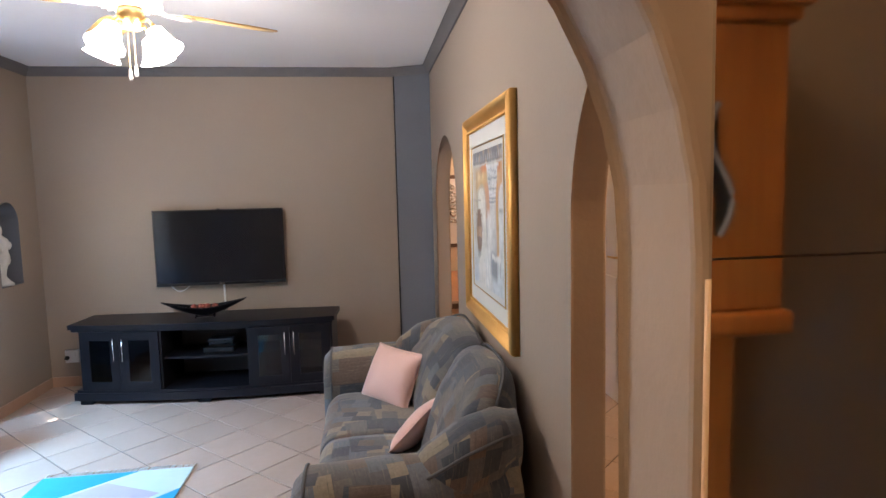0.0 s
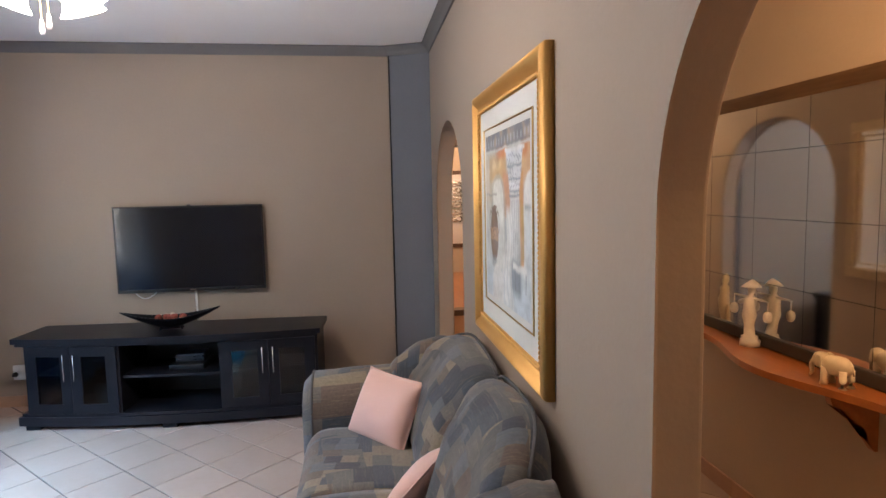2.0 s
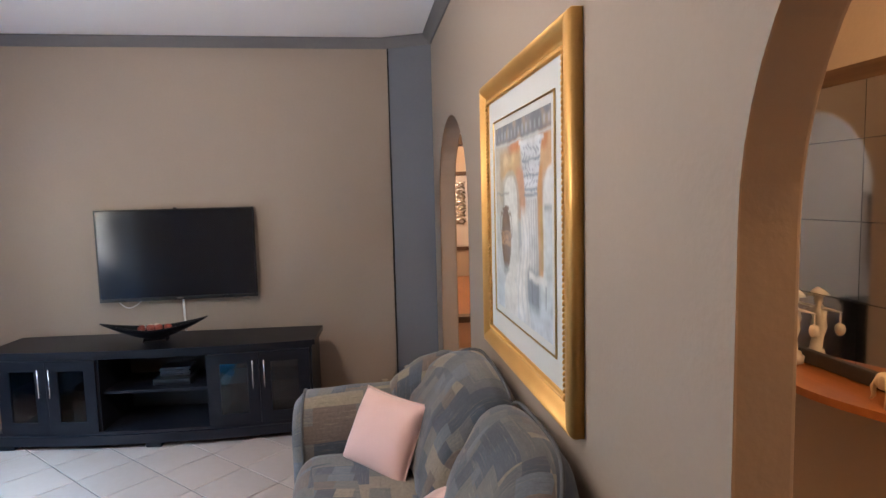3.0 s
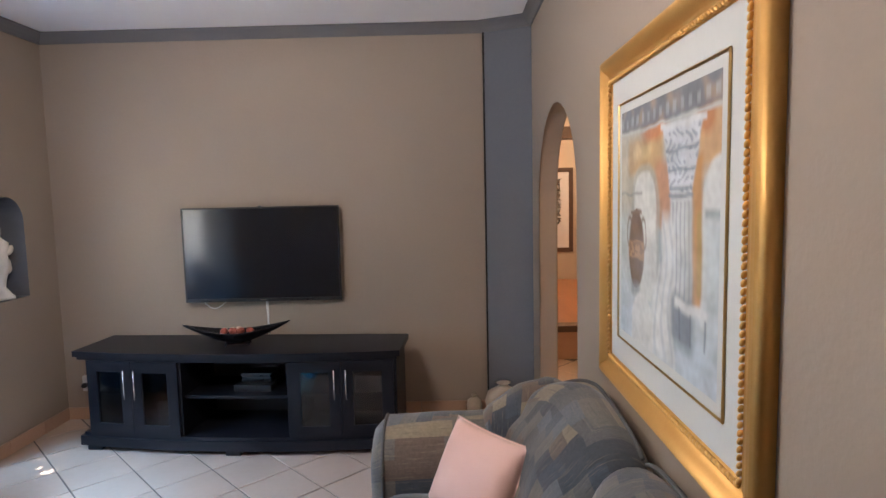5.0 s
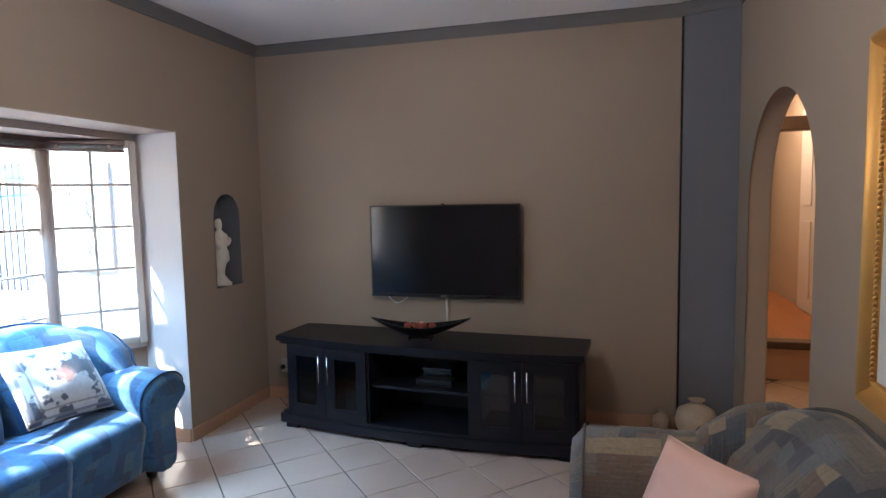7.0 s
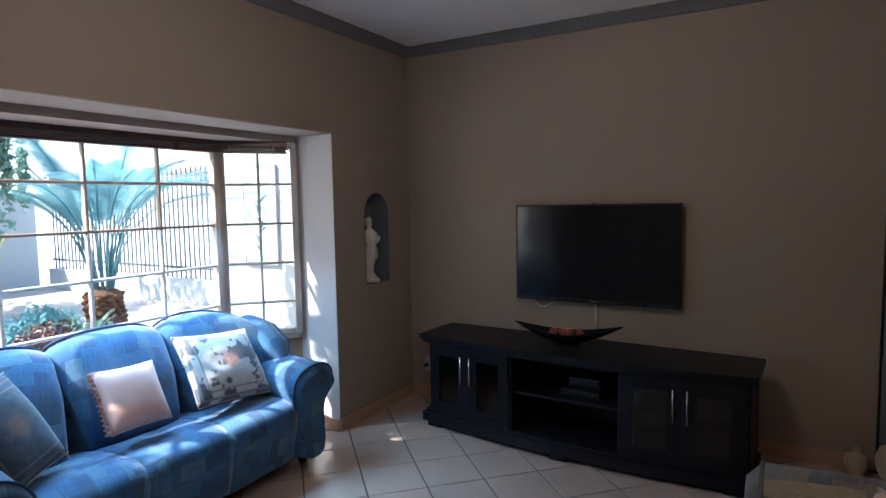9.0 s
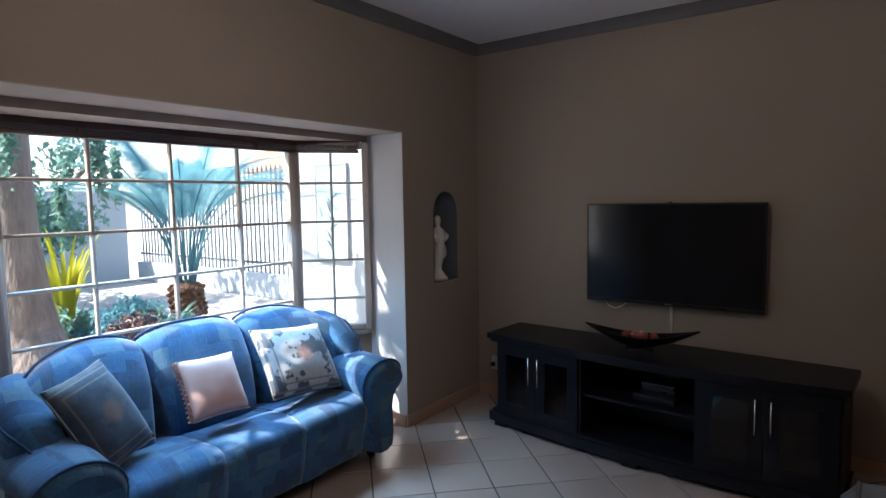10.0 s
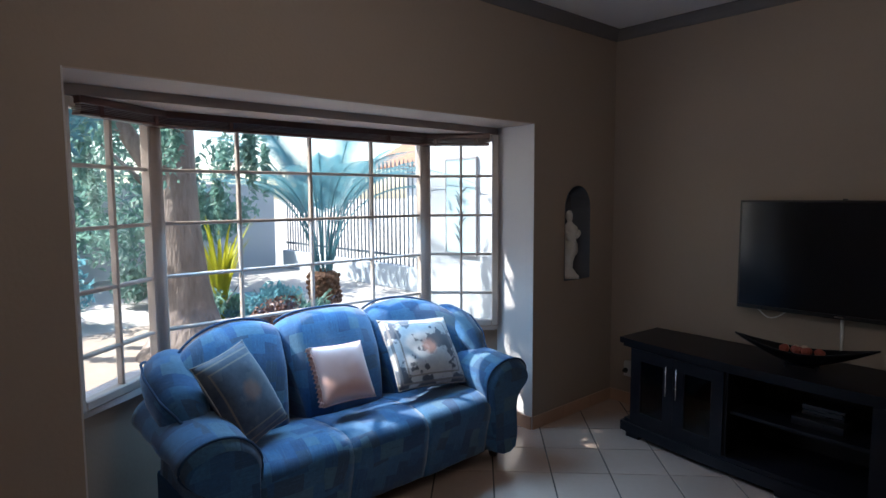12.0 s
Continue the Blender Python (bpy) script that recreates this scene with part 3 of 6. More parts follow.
cornice("cornice_tv_wall", (XL, YT), (0.59, YT), (0, -1))
cornice("cornice_window_wall", (XL, 0.971), (XL, YT - 0.001), (1, 0))
cornice("cornice_hall_wall", (XR, 0.971), (XR, YT - 0.14), (-1, 0))
cornice("cornice_pier", (0.56, YT - 0.012), (0.88, YT - 0.152), (-0.42, -0.91))
# black strip laid in for the shadow line along the pier's left edge
structure("pier_shadow_strip", box(0.561, 0.5715, YT - 0.022, YT, 0.0, HC - 0.071), TVPLASTIC, "narrow black strip standing for the shadow line at the pier's edge", "trim")
structure("corner_pier", plate(PIL, 0, HC - 0.001), SLATE, "slate grey boxed-in corner pier", "pier")

# walls that close the place
wc = box(XL - 0.3, 4.4, -3.6, -3.45, 0, HC)
box(XL - 0.45, XL - 0.3, -3.6, 0.95, 0, HC, bm=wc)
box(4.25, 4.4, -3.45, 0.95, 0, HC, bm=wc)
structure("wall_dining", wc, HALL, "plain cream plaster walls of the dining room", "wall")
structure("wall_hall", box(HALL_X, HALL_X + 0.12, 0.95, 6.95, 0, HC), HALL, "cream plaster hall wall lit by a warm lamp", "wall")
wf = box(0.85, 0.98, YT + 0.15, 10.05, 0, HC)
box(0.85, 4.4, 10.05, 10.2, 0, HC, bm=wf)
box(2.13, 2.25, 6.95, 10.05, 0, HC, bm=wf)
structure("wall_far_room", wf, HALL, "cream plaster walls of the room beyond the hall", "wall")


def skirting(p, q, n, h=0.085):
    """Short skirting tiles along the foot of a wall."""
    a, c, nn = Vector(p), Vector(q), Vector(n)
    length = (c - a).length
    d = (c - a).normalized()
    at = 0.0
    holder = tagged(new("baseboard"), "terracotta tile skirting along the wall foot", "skirting", kind="structure")
    while at < length - 0.02:
        e = min(at + 0.32, length)
        p0, p1 = a + d * (at + 0.002), a + d * (e - 0.002)
        q1, q0 = p1 + nn * 0.011, p0 + nn * 0.011
        part("skirting_tile", plate([tuple(p0), tuple(p1), tuple(q1), tuple(q0)], 0.0, h), SKIRT, holder)
        at = e


skirting((XL, 0.96), (XL, BAY0), (1, 0))
skirting((XL, BAY1), (XL, YT - 0.012), (1, 0))
skirting((XL - WT, BAY1 - 0.006), (XL, BAY1 - 0.006), (0, -1))
skirting((XL, YT), (0.56, YT), (0, -1))
skirting((XR, 1.99), (XR, 4.14), (-1, 0))
skirting((HALL_X, 0.96), (HALL_X, 4.16), (-1, 0))

# ---- living room things ----


def tv_unit():
    """Bow-fronted media cabinet, local x along its length, front towards -y."""
    u = thing("media_cabinet", "long black bow-fronted wooden media cabinet with glass doors", "cabinet", pose(-1.005, 5.50, 0, 0, 0, -3.4))
    L, D, T = 2.06, 0.40, 0.64

    def bow(x, extra=0.0):
        return -D - extra - 0.085 * (1 - (2 * x / L) ** 2)

    def curved(z0, z1, x0, x1, extra, back=0.0, depth=None, n=14, bm=None):
        xs = [x0 + (x1 - x0) * i / n for i in range(n + 1)]
        front = [(x, bow(x, extra)) for x in xs]
        rear = [(x, (bow(x, extra) + depth) if depth else back) for x in reversed(xs)]
        return plate(front + rear, z0, z1, bm)
    part("top", curved(T - 0.035, T, -L / 2, L / 2, 0.02), BLACKWOOD, u)
    part("top_moulding", curved(T - 0.055, T - 0.035, -L / 2 + 0.02, L / 2 - 0.02, 0.005), BLACKWOOD, u)
    part("plinth", curved(0.035, 0.095, -L / 2 + 0.01, L / 2 - 0.01, 0.012), BLACKWOOD, u)
    part("base_board", curved(0.095, 0.115, -L / 2 + 0.03, L / 2 - 0.03, -0.005), BLACKWOOD, u)
    for x in (-L / 2 + 0.10, 0.0, L / 2 - 0.10):
        part("foot", box(x - 0.05, x + 0.05, bow(x) + 0.0, bow(x) + 0.08, 0, 0.035, 0.006), BLACKWOOD, u)
        part("foot", box(x - 0.05, x + 0.05, -0.10, -0.02, 0, 0.035, 0.006), BLACKWOOD, u)
    B0, B1 = 0.115, T - 0.055
    bays = (-L / 2 + 0.085, -0.325, 0.360, L / 2 - 0.04)
    part("back_board", box(-L / 2 + 0.03, L / 2 - 0.03, -0.02, -0.005, B0, B1), DARK_INSIDE, u)
    for x in bays:
        part("side_panel", box(x - 0.014, x + 0.014, bow(x) + 0.014, -0.021, B0, B1), BLACKWOOD, u)
    part("shelf", curved(0.345, 0.363, bays[1] + 0.015, bays[2] - 0.015, -0.05, -0.022), BLACKWOOD, u)
    part("shelf", curved(0.345, 0.360, bays[0] + 0.015, bays[1] - 0.015, -0.08, -0.022), BLACKWOOD, u)
    part("shelf", curved(0.345, 0.360, bays[2] + 0.015, bays[3] - 0.015, -0.08, -0.022), BLACKWOOD, u)
    for b0, b1 in ((bays[0], bays[1]), (bays[2], bays[3])):
        mid = (b0 + b1) / 2
        for d0, d1, hx in ((b0 + 0.002, mid - 0.0015, mid - 0.035), (mid + 0.0015, b1 - 0.002, mid + 0.035)):
            fr = curved(B0 + 0.004, B0 + 0.07, d0, d1, 0.004, depth=0.02, n=5)
            curved(B1 - 0.07, B1 - 0.004, d0, d1, 0.004, depth=0.02, n=5, bm=fr)
            curved(B0 + 0.07, B1 - 0.07, d0, d0 + 0.07, 0.004, depth=0.02, n=2, bm=fr)
            curved(B0 + 0.07, B1 - 0.07, d1 - 0.07, d1, 0.004, depth=0.02, n=2, bm=fr)
            door = part("door", fr, BLACKWOOD, u, "black framed glass door")
            part("pane", curved(B0 + 0.07, B1 - 0.07, d0 + 0.07, d1 - 0.07, -0.006, depth=0.004, n=4), SMOKED, door)
            hy = bow(hx, 0.004)
            hb = tube([(hx, hy - 0.026, 0.355), (hx, hy - 0.026, 0.535)], 0.0042, 10)
            for hz in (0.38, 0.51):
                tube([(hx, hy - 0.026, hz), (hx, hy + 0.001, hz)], 0.004, 8, hb)
            part("handle", hb, CHROME, door, "brushed steel bar handle", True)
    return u


tv_unit()
UM = pose(-1.005, 5.50, 0, 0, 0, -3.4)


def television():
    t = thing("television", "black flat-screen television hung on the wall", "television", pose(-0.988, 5.604, 1.178, 0, 0, 0))
    w, h = 0.545, 0.328
    part("back_shell", box(-w + 0.02, w - 0.02, 0.006, 0.045, -h + 0.02, h - 0.02, 0.008, 2), TVPLASTIC, t)
    part("wall_bracket", box(-0.2, 0.2, 0.045, 0.084, -0.15, 0.15), TVPLASTIC, t)
    fr = box(-w, w, -0.004, 0.012, h - 0.012, h, 0.003)
    box(-w, w, -0.004, 0.012, -h, -h + 0.024, 0.003, bm=fr)
    box(-w, -w + 0.012, -0.004, 0.012, -h + 0.024, h - 0.012, 0.003, bm=fr)
    box(w - 0.012, w, -0.004, 0.012, -h + 0.024, h - 0.012, 0.003, bm=fr)
    part("bezel", fr, TVPLASTIC, t)
    part("screen", box(-w + 0.012, w - 0.012, 0.0, 0.006, -h + 0.024, h - 0.012), SCREEN, t)
    part("badge", box(-0.022, 0.022, -0.0055, -0.0035, -h + 0.008, -h + 0.016), CHROME, t)
    part("camera_nub", box(-0.012, 0.012, 0.0, 0.015, h, h + 0.008, 0.002), TVPLASTIC, t)
    return t


television()


def stitched_cushion(name, size, thick, m, material, label, pattern=None, seed=1):
    """A scatter cushion: a pillow shape with pointed corners, pinched edges and a seam."""
    c = thing(name, label, "cushion", m)
    n = 18
    b = bmesh.new()
    grids = []
    for side in (1, -1):
        g = []
        for j in range(n + 1):
            row = []
            for i in range(n + 1):
                u, v = 2 * i / n - 1, 2 * j / n - 1
                body = ((1 - abs(u) ** 2.6) * (1 - abs(v) ** 2.6)) ** 0.55
                pinch = 1 - 0.055 * (1 - v * v) * abs(u) ** 3, 1 - 0.055 * (1 - u * u) * abs(v) ** 3
                lump = 0.10 * noise.noise(Vector((u * 1.8, v * 1.8, seed * 5 + side))) + 0.05 * noise.noise(Vector((u * 5, v * 5, seed + side)))
                x, z = u * size[0] / 2 * pinch[0], v * size[1] / 2 * pinch[1]
                row.append(b.verts.new((x, side * thick / 2 * body * (1 + lump), z)))
            g.append(row)
        grids.append(g)
    for g in grids:
        for j in range(n):
            for i in range(n):
                b.faces.new((g[j][i], g[j][i + 1], g[j + 1][i + 1], g[j + 1][i]))
    bmesh.ops.remove_doubles(b, verts=b.verts[:], dist=1e-5)
    part("cover", b, material, c, smooth=True)
    rim = [(-1, -1), (1, -1), (1, 1), (-1, 1)]
    path = []
    for (u0, v0), (u1, v1) in zip(rim, rim[1:] + rim[:1]):
        for k in range(10):
            u, v = u0 + (u1 - u0) * k / 10, v0 + (v1 - v0) * k / 10
            path.append((u * size[0] / 2 * (1 - 0.055 * (1 - v * v) * abs(u) ** 3), 0, v * size[1] / 2 * (1 - 0.055 * (1 - u * u) * abs(v) ** 3)))
    part("piping", tube(path + path[:1], 0.0035, 6), pattern or material, c, smooth=True)
    return c


def facing(c, right, up):
    """A pose at c whose x runs along right and whose z leans along up."""
    x = Vector(right).normalized()
    z = Vector(up)
    z = (z - x * z.dot(x)).normalized()
    y = z.cross(x)
    return Matrix(((x.x, y.x, z.x, c[0]), (x.y, y.y, z.y, c[1]), (x.z, y.z, z.z, c[2]), (0, 0, 0, 1)))


def rounded(points, per=4):
    """A closed outline smoothed through its corner points."""
    out, n = [], len(points)
    for i in range(n):
        p0, p1, p2, p3 = [Vector(points[(i + k) % n]) for k in (-1, 0, 1, 2)]
        for k in range(per):
            t = k / per
            out.append(0.5 * (2 * p1 + (p2 - p0) * t + (2 * p0 - 5 * p1 + 4 * p2 - p3) * t ** 2 + (3 * p1 - p0 - 3 * p2 + p3) * t ** 3))
    return out


def skin(rings, closed=True, caps=True):
    """Faces between rings of points, with lengths along and round them as the cloth's own coordinates."""
    b = bmesh.new()
    cloth = b.loops.layers.uv.new("cloth")
    vs = [[b.verts.new(p) for p in r] for r in rings]
    n = len(vs[0])
    mids = [sum((Vector(p) for p in r), Vector()) / n for r in rings]
    along = [0.0]
    for p, q in zip(mids, mids[1:]):
        along.append(along[-1] + (q - p).length)
    half = rings[len(rings) // 2]
    round_ = [0.0]
    for i in range(n):
        round_.append(round_[-1] + (Vector(half[(i + 1) % n]) - Vector(half[i])).length)
    start = mids[0].x + 2 * mids[0].y
    for j, (a, c) in enumerate(zip(vs, vs[1:])):
        for i in range(n if closed else n - 1):
            f = b.faces.new((a[i], a[(i + 1) % n], c[(i + 1) % n], c[i]))
            for loop, (u, v) in zip(f.loops, ((along[j], round_[i]), (along[j], round_[i + 1]), (along[j + 1], round_[i + 1]), (along[j + 1], round_[i]))):
                loop[cloth].uv = (u + start, v)
    if caps:
        for ring in (vs[0][::-1], vs[-1]):
            f = b.faces.new(ring)
            for loop in f.loops:
                loop[cloth].uv = (loop.vert.co.x, loop.vert.co.z)
    return b


def sofa(name, label, m, L, D, fabric, cord, back_h=0.94, arm_h=0.66, front_h=0.62, tufts=3, wing=0.0):
    """A stuffed sofa with a scalloped back, wing bolsters and flared rolled arms; local x along it, the front towards -y, its back at y=0."""
    s = thing(name, label, "sofa", m, "matching living room sofas")
    inner = L / 2 - 0.31                                    # half the width between the arms
    part("base", box(-L / 2 + 0.10, L / 2 - 0.10, -D + 0.09, -0.05, 0.07, 0.26, 0.02, 2), cord, s)
    half = L / 2 - 0.14 - 1.4 * wing                                     # half the width of the scalloped back

    def wrap(x):
        """How far the ends of the back bend forward."""
        return -0.15 * max(0.0, (abs(x) - 0.42) / 0.40) ** 2

    # seat: three bench cushions with a waterfall front
    for i in range(tufts):
        x0, x1 = -inner + 2 * inner * i / tufts, -inner + 2 * inner * (i + 1) / tufts
        rings = []
        for k in range(15):
            q = 2 * k / 14 - 1
            x = (x0 + x1) / 2 + (x1 - x0) / 2 * 1.01 * q
            full = (1 - abs(q) ** 6) ** 0.5
            low = 0.005 * (1 - full)
            ring = []
            for y, z in ((-0.14, 0.20), (-0.16, 0.36), (-0.30, 0.415), (-0.45, 0.438), (-0.58, 0.446), (-D + 0.10, 0.440), (-D + 0.035, 0.415), (-D + 0.005, 0.365), (-D + 0.012, 0.30), (-D + 0.03, 0.22), (-D + 0.05, 0.11), (-D + 0.10, 0.09), (-0.30, 0.12)):
                lump = 0.006 * noise.noise(Vector((x * 7, y * 7, z * 7 + i)))
                ring.append(Vector((x, y + (low if y < -D + 0.06 else 0) + lump, z - (low if z > 0.3 else 0) + lump)))
            rings.append(rounded(ring, 3))
        part("seat_cushion", skin(rings), fabric, s, smooth=True)
    # back: shell tufts, each a fan of shallow pleats, rising and dipping from one to the next
    for i in range(tufts):
        x0, x1 = -half + 2 * half * i / tufts, -half + 2 * half * (i + 1) / tufts
        rings, crest = [], []
        for k in range(29):
            q = 2 * k / 28 - 1
            x = (x0 + x1) / 2 + (x1 - x0) / 2 * 1.03 * q
            full = (1 - abs(q) ** 2.6) ** 0.5
            droop = 0.075 * max(0.0, (abs(x) - 0.45) / 0.40) ** 2
            top = back_h - 0.085 + 0.085 * full - droop
            pleat = 0.011 * (abs(math.cos(1.5 * math.pi * q)) ** 0.6 - 0.7)
            push = -0.075 * full
            w = wrap(x)
            ring = []
            for y, z, grow in ((0.0, 0.20, 0), (0.0, 0.55, 0), (-0.005, top - 0.09, 0), (-0.035, top - 0.02, 0.1), (-0.085, top, 0.35), (-0.135, top - 0.035, 0.7), (-0.175, top - 0.12, 1.0), (-0.215, (top + 0.44) / 2 + 0.03, 1.15), (-0.265, 0.56, 1.1), (-0.305, 0.46, 0.9), (-0.30, 0.38, 0.5), (-0.15, 0.25, 0)):
                squeeze = 0.80 + 0.20 * min(1, max(0, (z - 0.42) / 0.35))
                xx = (x0 + x1) / 2 + (x - (x0 + x1) / 2) * squeeze
                lump = 0.012 * noise.noise(Vector((x * 5, y * 5, z * 5 + i * 3)))
                ring.append(Vector((xx, y + w + grow * (push + pleat) + lump * min(1, grow), z)))
            rings.append(rounded(ring, 3))
            crest.append(Vector((x, w - 0.045 + 0.3 * push * 0.3, top + 0.004)))
        part("back_cushion", skin(rings), fabric, s, smooth=True)
        part("piping", tube(crest[1:-1], 0.0065, 6), cord, s, smooth=True)
    outline = ((0.015, 0.10), (0.0, 0.28), (-0.005, 0.44), (-0.01, 0.52), (0.02, 0.595), (0.085, 0.64), (0.17, 0.655), (0.25, 0.64), (0.305, 0.595), (0.318, 0.54), (0.285, 0.49), (0.235, 0.45), (0.205, 0.36), (0.20, 0.10))
    for sx in (-1, 1):
        # wing bolster between the back and the arm
        core = [((0.10, -0.075, back_h - 0.165), 0.075), ((0.065, -0.17, back_h - 0.185), 0.115), ((0.055, -0.28, back_h - 0.225), 0.125), ((0.06, -0.40, back_h - 0.285), 0.105), ((0.075, -0.49, back_h - 0.335), 0.055), ((0.08, -0.515, back_h - 0.35), 0.012)]
        core = [((x + 0.6 * wing, y, z - 0.6 * wing), r + (0.6 * wing if r > 0.07 else 0)) for (x, y, z), r in core]
        fine = []
        for (p, r), (q, r2) in zip(core, core[1:]):
            for k in range(4):
                t = k / 4
                fine.append((Vector(p).lerp(Vector(q), t), r + (r2 - r) * (t * t * (3 - 2 * t))))
        b = skin([[Vector((sx * (L / 2 - 0.07 - p.x) + r * math.cos(2 * math.pi * k / 20), p.y, p.z + r * math.sin(2 * math.pi * k / 20))) for k in range(20)] for p, r in fine])
        for v in b.verts:
            v.co.z = back_h - 0.25 + (v.co.z - back_h + 0.25) * (1.25 if v.co.z < back_h - 0.25 else 1.0)
            v.co += Vector((1, 1, 1)) * 0.012 * noise.noise(v.co * 6)
        part("wing_bolster", b, fabric, s, smooth=True)
        welt = [(sx * (L / 2 - 0.055 - p.x + 0.80 * r), p.y, p.z + 0.62 * r) for p, r in fine[2:-2]]
        part("piping", tube(welt, 0.006, 6), cord, s, smooth=True)
        # flared arm
        rings = []
        n = 16
        for j in range(n + 1):
            t = j / n
            y = -0.10 + (-D - 0.015 + 0.10) * t
            top = arm_h + (front_h - arm_h) * t ** 1.5
            tip = 1.0 if t < 0.93 else 1 - 0.16 * ((t - 0.93) / 0.07) ** 2
            ring = []
            for o, z in outline:
                zz = z * (top / 0.655) if z > 0.4 else z * (1 + (top / 0.655 - 1) * z / 0.4)
                o2 = 0.15 + (o - 0.15) * tip
                zz = 0.36 + (zz - 0.36) * (tip if z > 0.36 else 1)
                p = Vector((sx * (inner - 0.005 + o2), y, zz))
                p += Vector((1, 0, 1)) * 0.010 * noise.noise(p * 6)
                ring.append(p)
            rings.append(rounded(ring, 3))
        part("arm", skin(rings), fabric, s, smooth=True)
        face = [p + Vector((0, -0.002, 0)) for p in rings[-2]]
        part("piping", tube(face[4:38], 0.0065, 6), cord, s, smooth=True)
        for y in (-D + 0.13, -0.12):
            part("foot", lathe([(0.022, 0), (0.03, 0.02), (0.034, 0.105)], 12, at=(sx * (L / 2 - 0.16), y, 0)), DARK_WOOD, s, smooth=True)
    return s


# sofa under the picture: back along the hall-side wall, facing the window
sofa("two_seat_sofa", "grey-blue patchwork sofa with scalloped back and rolled arms", pose(0.862, 3.06, 0, 0, 0, -90), 1.92, 0.85, SOFA_FABRIC, SOFA_CORD, 0.898, 0.69, 0.665, 2, 0.05)
# sofa in the bay, facing the room
BS = pose(-2.99, 3.50, 0, 0, 0, 90.5)
sofa("three_seat_sofa", "patchwork three-seat sofa with scalloped back in the bay, blue daylight put into its colour", BS @ pose(-0.022, 0, 0), 1.97, 0.75, BAY_FABRIC_SKYLIT, BAY_CORD_SKYLIT, 0.92, 0.645, 0.60)
stitched_cushion("scatter_cushion", (0.375, 0.335), 0.14, facing((0.393, 3.591, 0.557), (0.23, -0.262, -0.014), (0.105, 0.103, 0.265)), PINK, "pink satin scatter cushion leaning on the sofa back", seed=2)
stitched_cushion("scatter_cushion", (0.30, 0.33), 0.105, facing((0.478, 2.945, 0.510), (0.10, 0.88, -0.46), (0.26, 0.10, 0.21)), PINK, "pink satin scatter cushion lying against the arm", seed=3)
ruffled = stitched_cushion("scatter_cushion", (0.305, 0.305), 0.12, BS @ facing((-0.105, -0.425, 0.648), (0.99, -0.01, -0.04), (0.05, 0.51, 0.86)), PINK, "pink satin scatter cushion with ruffled edge", seed=4)
stitched_cushion("scatter_cushion", (0.335, 0.43), 0.14, BS @ facing((-0.632, -0.425, 0.655), (0.86, 0.45, 0.14), (-0.06, 0.50, 0.86)), DENIM, "dark blue square cushion with pale border lines", CORD, 5)
stitched_cushion("scatter_cushion", (0.48, 0.42), 0.15, BS @ facing((0.425, -0.425, 0.660), (0.99, -0.05, -0.09), (0.18, 0.60, 0.79)), FLORAL, "pale floral cushion with dark border", CORD, 6)
frill = []
for k in range(61):
    z = -0.15 + 0.30 * k / 60
    edge = -0.1525 * (1 - 0.055 * (1 - (z / 0.1525) ** 2))
    wave = 0.009 * math.sin(k * 1.35)
    frill.append([Vector((edge + 0.004, wave * 0.3, z)), Vector((edge - 0.010, wave, z)), Vector((edge - 0.022, wave * 1.5, z + 0.003))])
fb = skin(frill, False, False)
bmesh.ops.solidify(fb, geom=fb.faces[:], thickness=0.0015)
part("ruffle", fb, PINK, ruffled, smooth=True)


def picture():
    p = thing("framed_picture", "large gilt-framed painting of columns and urns with white mat", "picture", pose(0.874, 3.094, 1.460, 0, 0, -90))
    W = H = 0.533
    prof = [(0.0, 0.0), (0.0, 0.020), (0.001, 0.029), (0.006, 0.036), (0.013, 0.040), (0.022, 0.041), (0.032, 0.039), (0.041, 0.034), (0.049, 0.027), (0.056, 0.022), (0.062, 0.021), (0.072, 0.022), (0.085, 0.016), (0.085, 0.0)]
    corners = [(-1, -1), (1, -1), (1, 1), (-1, 1)]
    for k in range(4):
        b = bmesh.new()
        ends = []
        for cx, cz in (corners[k], corners[(k + 1) % 4]):
            ends.append([b.verts.new((cx * (W - u), -v, cz * (H - u))) for u, v in prof])
        n = len(prof)
        for i in range(n):
            b.faces.new((ends[0][i], ends[0][(i + 1) % n], ends[1][(i + 1) % n], ends[1][i]))
        b.faces.new(ends[0])
        b.faces.new(ends[1][::-1])
        part("frame_rail", b, GOLD, p, smooth=True)
    # twisted rope bead inside the rails
    for k in range(4):
        (ax, az), (bx, bz) = corners[k], corners[(k + 1) % 4]
        b = bmesh.new()
        for i in range(58):
            t = (i + 0.5) / 58
            x, z = (ax + (bx - ax) * t) * (W - 0.078), (az + (bz - az) * t) * (H - 0.078)
            puff((0.020, 0.012, 0.010), 0.9, 0.9, 8, 5, m=pose(x, -0.024, z, 0, 35 if k % 2 == 0 else 125, 0), bm=b)
        part("rope_bead", b, GOLD, p, smooth=True)
    part("mat_board", box(-W + 0.085, W - 0.085, -0.014, -0.004, -H + 0.085, H - 0.085), MAT_BOARD, p)
    I = W - 0.165
    for k in range(4):
        (ax, az), (bx, bz) = corners[k], corners[(k + 1) % 4]
        part("fillet", tube([(ax * I, -0.016, az * I), (bx * I, -0.016, bz * I)], 0.004, 4), BRASS, p)
    return p, I


PICTURE, ART = picture()


